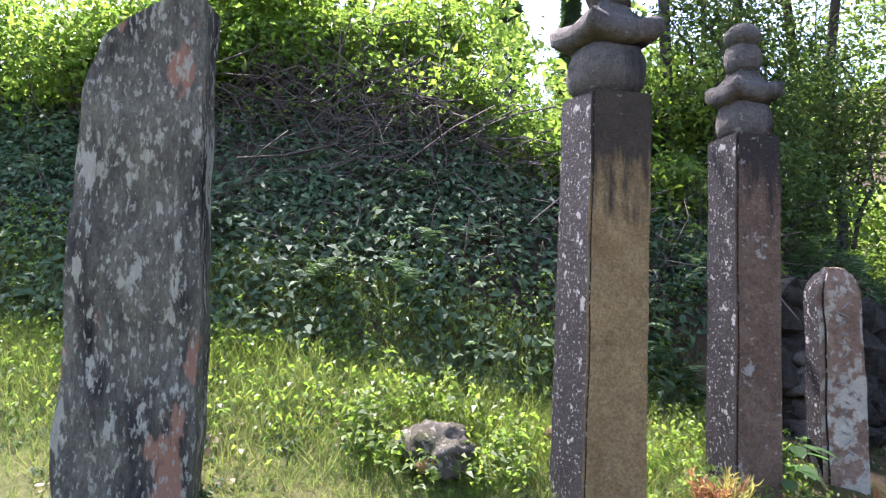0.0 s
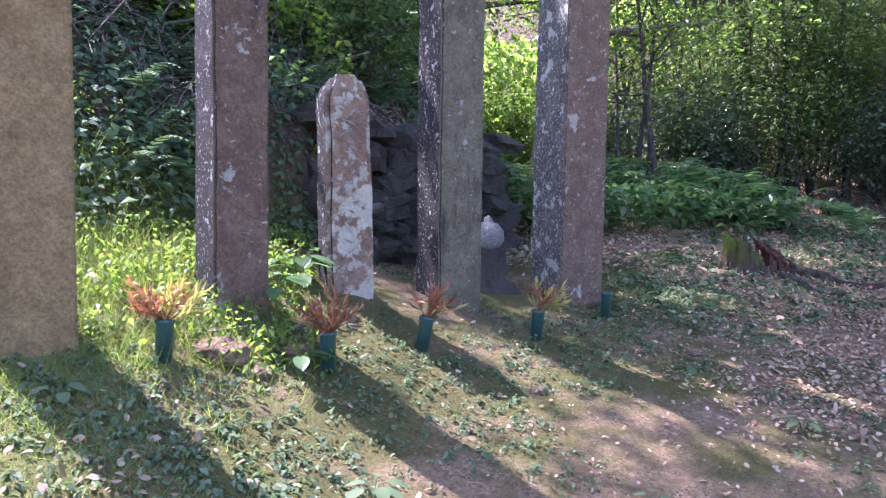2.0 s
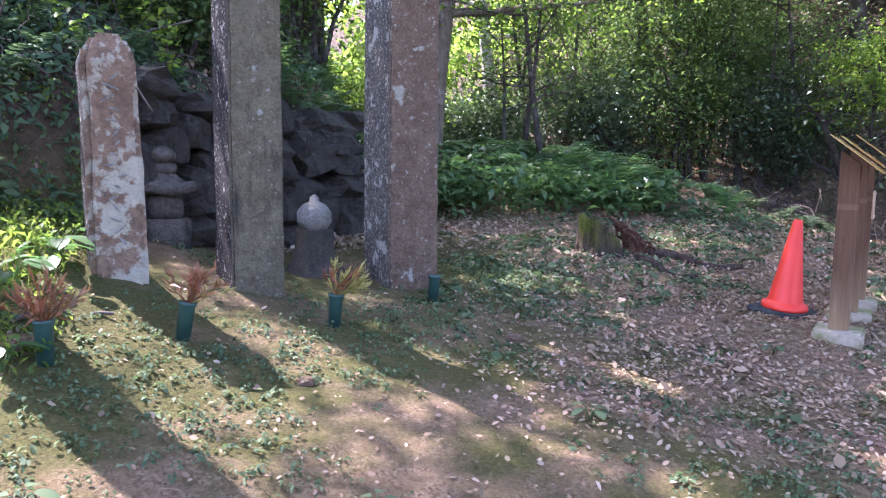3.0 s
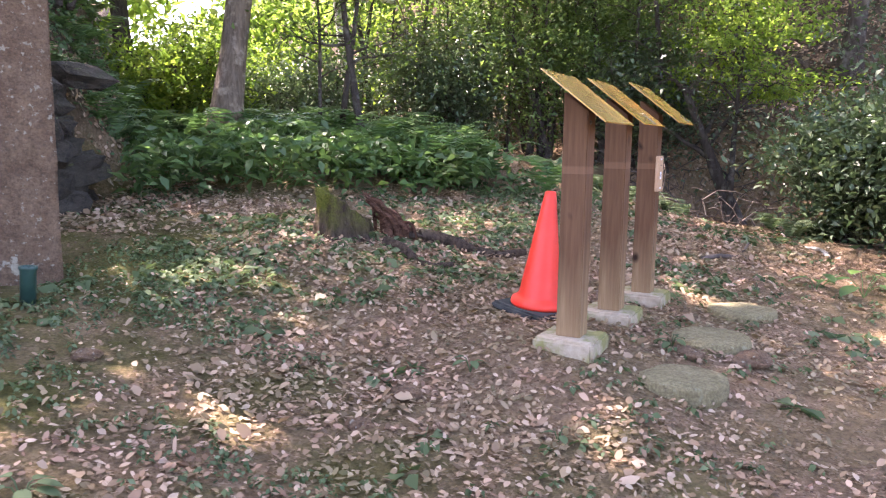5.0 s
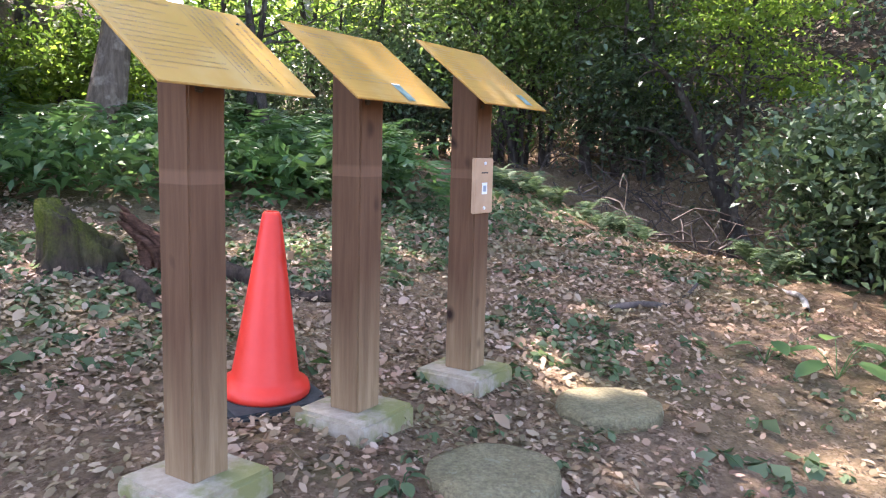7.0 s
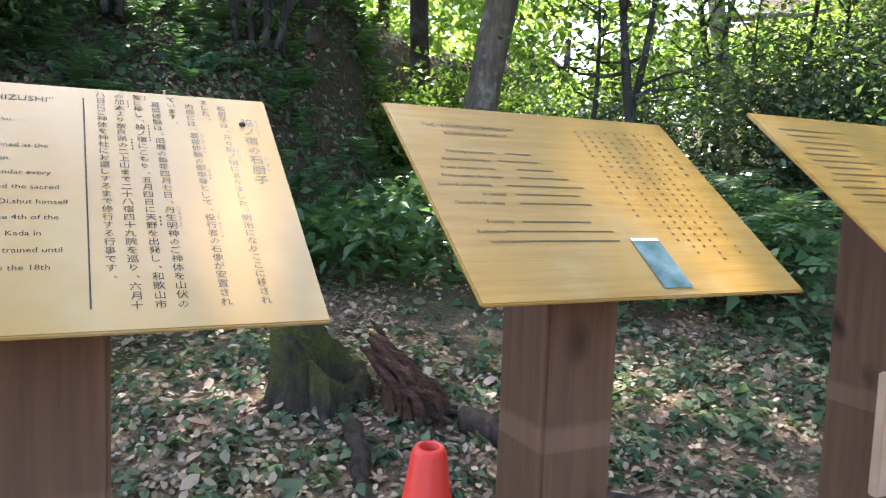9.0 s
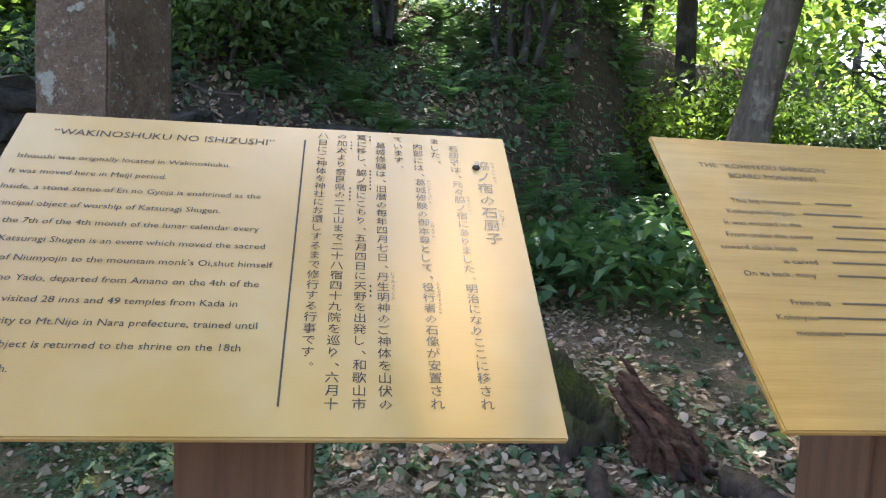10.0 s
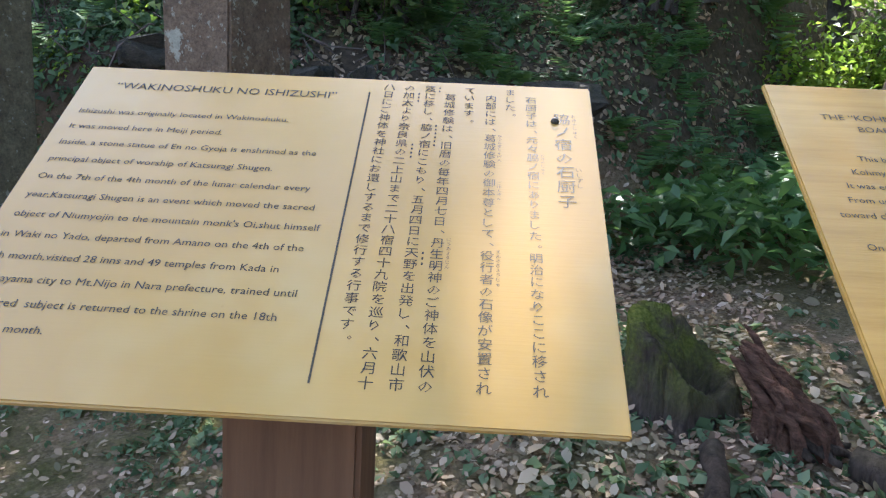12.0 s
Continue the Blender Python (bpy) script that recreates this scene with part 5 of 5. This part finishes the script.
def leafy_plant(x, y, n, size, seed, mat, label):
    """A low plant with a rosette of broad leaves on short stalks."""
    r = np.random.default_rng(seed)
    ob = thing("broadleaf_plant", on_ground(x, y), label, "plant")
    for i in range(n):
        a = i * 2.4 + r.uniform(-0.3, 0.3)
        d = np.array([math.cos(a), math.sin(a), 0.0])
        foot_, tip = np.zeros(3), d * size * 0.55 + np.array([0, 0, size * r.uniform(0.5, 1.1)])
        part("stalk", np_mesh("stalk", *tube([foot_, tip * 0.6 + np.array([0, 0, 0.02]), tip], [0.003, 0.0025, 0.002], 4), mat, True), ob)
        t = np.linspace(0, 1, 6)
        mid = tip + d * (size * t)[:, None] * 0.95 - np.array([0, 0, 1.0]) * (size * 0.35 * t * t)[:, None]
        half = (size * 0.32 * np.sin(np.pi * np.clip(t * 0.92 + 0.08, 0, 1)) ** 0.7)[:, None] * np.array([-d[1], d[0], 0.0])
        V = np.concatenate([mid - half + np.array([0, 0, size * 0.05]), mid, mid + half + np.array([0, 0, size * 0.05])])
        j = np.arange(5)
        F = np.concatenate([np.stack([j + 6 * q, j + 1 + 6 * q, j + 7 + 6 * q, j + 6 + 6 * q], 1) for q in (0, 1)])
        part("leaf", np_mesh("leaf", V, F, mat, True), ob)


for i, (px_, py_, n_, s_) in enumerate(((8.2, 3.78, 6, 0.17), (8.55, 3.62, 5, 0.15), (7.95, 3.95, 4, 0.12), (0.98, 3.42, 7, 0.15), (0.86, 3.2, 6, 0.13), (1.02, 3.62, 6, 0.14), (6.02, 3.04, 5, 0.06), (4.95, 3.05, 5, 0.06),
                                       (5.05, 2.45, 4, 0.05), (3.3, 2.3, 6, 0.07), (2.2, 1.75, 7, 0.07), (1.7, 1.6, 6, 0.07), (1.15, 1.75, 6, 0.08), (0.1, 2.15, 6, 0.07), (0.95, 2.55, 4, 0.11))):
    leafy_plant(px_, py_, n_, s_, 90 + i, LEAF_FERN if s_ > 0.1 else LEAF_HERB, "low broad-leaved green plant growing from leaf litter")

# trees that stand in view
tree(4.50, 8.93, 7.0, 0.17, 11, (2.6, 2.4, 1.8), 7500, LEAF_SUN, BARK, "grey-barked woodland tree with a forked head over ferns", (1.0, 0.65), 8, 0.5, 0.1, 0.32)
tree(3.55, 11.0, 7.0, 0.13, 12, (2.4, 2.2, 1.8), 9000, LEAF_SUN, BARK_DARK, "slender dark-barked tree behind the stones", (-0.5, 0.0), 8, 0.55, 0.1, 0.3)
tree(7.12, 12.9, 6.5, 0.15, 13, (2.4, 2.0, 1.2), 5000, LEAF_SUN, BARK_PALE, "pale bare-limbed tree twisting among the woods", (-0.9, 0.0), 6, 0.5, 0.1, 0.35)
tree(13.3, 8.5, 6.5, 0.15, 14, (2.3, 2.3, 1.6), 11000, LEAF_MID, BARK_DARK, "dark double-stemmed tree on the far slope", (0.6, 0.2), 7, 0.5, 0.1, 0.4)
tree(12.4, 9.8, 7.5, 0.16, 15, (2.6, 2.6, 2.0), 13000, LEAF_MID, BARK_DARK, "dark-barked tree on the wooded slope", (-0.4, 0.2), 7, 0.55, 0.1, 0.35)
tree(11.05, 7.95, 2.0, 0.12, 17, (0.9, 0.9, 0.7), 900, LEAF_DARK, BARK_DARK, "dark leaning trunk over the gully with few leaves", (-0.9, 0.3), 6, 0.4, 0.08, 0.4)
tree(10.8, 8.0, 3.1, 0.05, 16, (1.1, 1.0, 0.25), 5200, LEAF_SUN, BARK_DARK, "young maple with flat sprays of bright leaves", (-0.1, -0.2), 9, 0.2, 0.07, 0.62, 0.18, 1.0, "young_maple")
# tall trees added behind the undergrowth to keep it in shade
for i, (tx, ty, hh) in enumerate(((10.9, 16.0, 10.5), (13.6, 14.2, 9.5), (15.0, 10.4, 8.5))):
    tree(tx, ty, hh, 0.14, 70 + i, (3.4, 3.2, 2.2), 9000, LEAF_MID, BARK_DARK, "tall dark-stemmed tree added to shade the undergrowth behind the clearing", ((0.228, 0.398, 0.139)[i], -0.8), 10, 0.6, 0.17, 0.35)
# thin saplings among the undergrowth
for i in range(16):
    sx, sy = 5.6 + 5.2 * ((i * 0.618) % 1), 8.6 + 2.6 * ((i * 0.382 + 0.1) % 1)
    tree(sx, sy, (3.2 if sx > 8 else 2.3) + 1.6 * ((i * 0.27) % 1), 0.03 + 0.012 * (i % 3), 200 + i, (0.9, 0.9, 0.6), 1300 if sx > 8 else 500, LEAF_MID, BARK_DARK, "thin dark sapling with sparse glossy leaves", (0.5 * math.sin(i * 2.1), 0.3 * math.cos(i)), 6, 0.28, 0.07, 0.35, 0.5, 1.0, "sapling")
# slim trees added to carry the high canopy that shades the boards
for i, (tx, ty, hh, nn) in enumerate(((1.7, 8.0, 8.2, 14000), (3.0, 9.1, 9.0, 3600), (0.95, 7.4, 7.6, 15000), (2.3, 13.0, 9.0, 4000), (10.4, 13.5, 9.5, 4000))):
    tree(tx, ty, hh, 0.075, 30 + i, (3.3, 3.1, 1.9), nn, LEAF_SUN if i % 2 == 0 else LEAF_MID, BARK_DARK, "tall slim woodland tree with a high thin crown", ((0.25, 0.371, -0.472, 0.167, 0.241)[i], (-0.467, -1.001, -0.721, -0.694, -0.616)[i]), 8, 0.45, 0.145 if i in (0, 2) else 0.115, 0.5)
# added so that its out-of-view crown shades the ground before the stones
tree(0.7, 8.4, 7.6, 0.07, 37, (1.9, 1.9, 1.0), 8000, LEAF_MID, BARK_DARK, "tall slim tree added to shade the ground by the stones", (-0.7, -2.4), 8, 0.45, 0.13, 0.6)
# added to give the boards a leafy crown to reflect
tree(11.3, 4.9, 8.6, 0.12, 38, (2.9, 2.9, 1.6), 9000, LEAF_MID, BARK_DARK, "tall tree added over the gully for the boards to reflect", (-1.3, 0.3), 9, 0.42, 0.14, 0.55)
# added to shade the bush, the ferns and the clearing's right side
tree(9.7, 11.6, 9.2, 0.11, 40, (3.0, 2.8, 1.5), 8000, LEAF_MID, BARK_DARK, "tall slim tree added to shade the undergrowth and gully", (-2.7, -1.7), 9, 0.45, 0.165, 0.6)
# never in view: added so that its crown shows in the boards' reflections
tree(7.1, -0.7, 8.4, 0.12, 39, (2.6, 2.4, 1.2), 6000, LEAF_MID, BARK_DARK, "tall unseen tree added over the boards for their reflections", (-1.4, 3.4), 9, 0.4, 0.14, 0.6)

# undergrowth
k = 0
for bx, by, rx, ry, bh, nn, mat in ((2.2, 9.6, 1.2, 0.9, 2.0, 6500, LEAF_MID), (3.9, 10.2, 1.3, 0.9, 1.4, 5000, LEAF_SUN), (5.4, 11.6, 1.3, 0.9, 1.2, 4500, LEAF_MID), (10.2, 9.2, 1.0, 0.8, 1.6, 5000, LEAF_DARK), (4.2, 11.2, 1.4, 0.9, 1.3, 4500, LEAF_MID), (6.0, 10.4, 1.4, 1.0, 1.05, 7000, LEAF_DARK), (7.6, 9.9, 1.2, 1.0, 1.6, 8500, LEAF_DARK),
                                    (9.0, 9.7, 1.2, 1.0, 2.9, 9500, LEAF_MID), (10.2, 10.4, 1.4, 1.0, 3.2, 8500, LEAF_MID), (5.2, 12.9, 1.6, 1.0, 1.5, 4000, LEAF_SUN), (8.8, 12.4, 1.8, 1.2, 3.2, 8500, LEAF_MID),
                                    (9.6, 5.1, 0.55, 0.55, 1.15, 8000, LEAF_DARK), (11.3, 5.5, 1.0, 1.0, 2.0, 8000, LEAF_DARK), (9.5, 4.1, 0.7, 0.7, 1.4, 6500, LEAF_DARK), (12.6, 4.4, 1.6, 1.4, 2.6, 7000, LEAF_MID),
                                    (1.0, 12.0, 1.6, 1.2, 2.6, 7000, LEAF_MID), (-0.6, 8.2, 1.5, 1.0, 0.7, 5000, LEAF_SUN), (0.8, 7.5, 1.2, 0.8, 1.5, 6500, LEAF_SUN), (-2.4, 7.4, 1.3, 0.9, 0.9, 6000, LEAF_SUN),
                                    (-4.2, 7.2, 1.4, 0.9, 1.2, 6500, LEAF_SUN), (-4.2, 5.2, 1.1, 0.7, 0.9, 6500, LEAF_SUN), (-3.3, 6.3, 1.1, 0.8, 1.3, 6000, LEAF_SUN), (-5.8, 5.4, 1.2, 0.9, 1.4, 6000, LEAF_SUN),
                                    (1.6, 6.6, 0.9, 0.5, 0.9, 3500, LEAF_MID), (1.7, 7.7, 1.3, 0.8, 2.7, 9000, LEAF_MID), (2.9, 8.4, 0.9, 0.7, 2.3, 3600, LEAF_MID), (0.2, 7.6, 1.0, 0.7, 1.5, 6000, LEAF_SUN), (0.3, 6.4, 0.9, 0.6, 0.6, 4500, LEAF_SUN), (-0.5, 6.2, 0.9, 0.6, 0.5, 4500, LEAF_SUN), (14.5, 12.0, 2.2, 1.6, 3.2, 7000, LEAF_MID), (11.8, 12.6, 1.8, 1.4, 3.0, 7000, LEAF_MID)):
    k += 1
    bush(bx, by, rx, ry, bh, 60 + k, int(nn * 1.15), mat, {LEAF_DARK: "dark glossy evergreen bush in the undergrowth", LEAF_MID: "leafy mid-green bush in the woodland", LEAF_SUN: "sunlit yellow-green bush on the bank"}[mat], 0.075 if mat is not LEAF_SUN else 0.085)


# far woods that close the view
def far_woods():
    r = np.random.default_rng(5)
    out, shady = [], []
    for n, y0, y1, x0, x1, z0, z1, size in ((9000, 15, 19, -4, 6.0, 0.4, 6.5, 0.26), (5500, 16, 20, 5, 11, 0.4, 3.6, 0.24), (13000, 16, 20, 10.5, 24, 0.4, 7.5, 0.26), (7000, 9.5, 12.5, -12, -1.5, 3.2, 4.4, 0.2), (12000, 5, 16, 16.5, 20, 0.3, 8, 0.26), (11000, 19, 25, -16, 4, 3.0, 7.2, 0.35)):
        x, y = r.uniform(x0, x1, n), r.uniform(y0, y1, n)
        top = z1 * (0.72 + 0.28 * np.sin(x * 1.1 + 1) * np.sin(x * 0.43))
        z = height(x, y) * (z0 < 3) + z0 + (top - z0) * r.uniform(0, 1, n)
        keep = patch(x, z * 1.4, 1.1, 3) > 0.33
        P = np.stack([x, y, z], 1)[keep]
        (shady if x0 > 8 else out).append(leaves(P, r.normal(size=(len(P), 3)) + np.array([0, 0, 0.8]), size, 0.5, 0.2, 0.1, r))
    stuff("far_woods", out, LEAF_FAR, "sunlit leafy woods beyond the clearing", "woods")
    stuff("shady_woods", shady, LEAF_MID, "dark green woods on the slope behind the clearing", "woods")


far_woods()


def conifer(x, y, h, seed):
    """A far conifer: a straight mast with tiers of drooping sprays that shorten upwards."""
    r = np.random.default_rng(seed)
    ob = thing("conifer", on_ground(x, y, 0.1), "tall far conifer with drooping blue-green sprays", "tree", "far conifers")
    part("trunk", np_mesh("trunk", *tube([(0, 0, 0), (0.1, 0, h * 0.5), (0, 0, h)], [0.25, 0.16, 0.02], 8), BARK_DARK, True), ob)
    n = 3600
    t = r.uniform(0.25, 1, n) ** 0.8
    a = r.uniform(0, 6.28, n)
    out = (1 - t) * h * 0.24 * r.uniform(0.2, 1, n) * (0.75 + 0.25 * np.sin(t * 40))
    P = np.stack([np.cos(a) * out, np.sin(a) * out, t * h - out * 0.35], 1)
    d = np.stack([np.cos(a), np.sin(a), -0.4 * np.ones(n)], 1)
    part("crown", np_mesh("crown", *leaves(P, np.stack([-d[:, 0] * 0.3, -d[:, 1] * 0.3, np.ones(n)], 1), 0.55, 0.4, 0.3, 0.05, r, d), LEAF_HILL), ob)


for i, (cx, cy, ch) in enumerate(((-13.0, 47, 15.5), (-9.6, 46, 15.0), (-6.6, 48, 16.5), (-3.2, 47, 17.0), (-16.5, 50, 17.5), (1.0, 49, 17.0))):
    conifer(cx, cy, ch, 300 + i)


def pole():
    ob = thing("utility_pole", pose(-3.9, 24, 3.0), "thin grey utility pole standing behind the trees", "utility pole")
    V, F = turned([(0, -3), (0.11, -3), (0.08, 8), (0, 8)], 14)
    part("mast", np_mesh("mast", V, F, CONCRETE, True), ob)


pole()
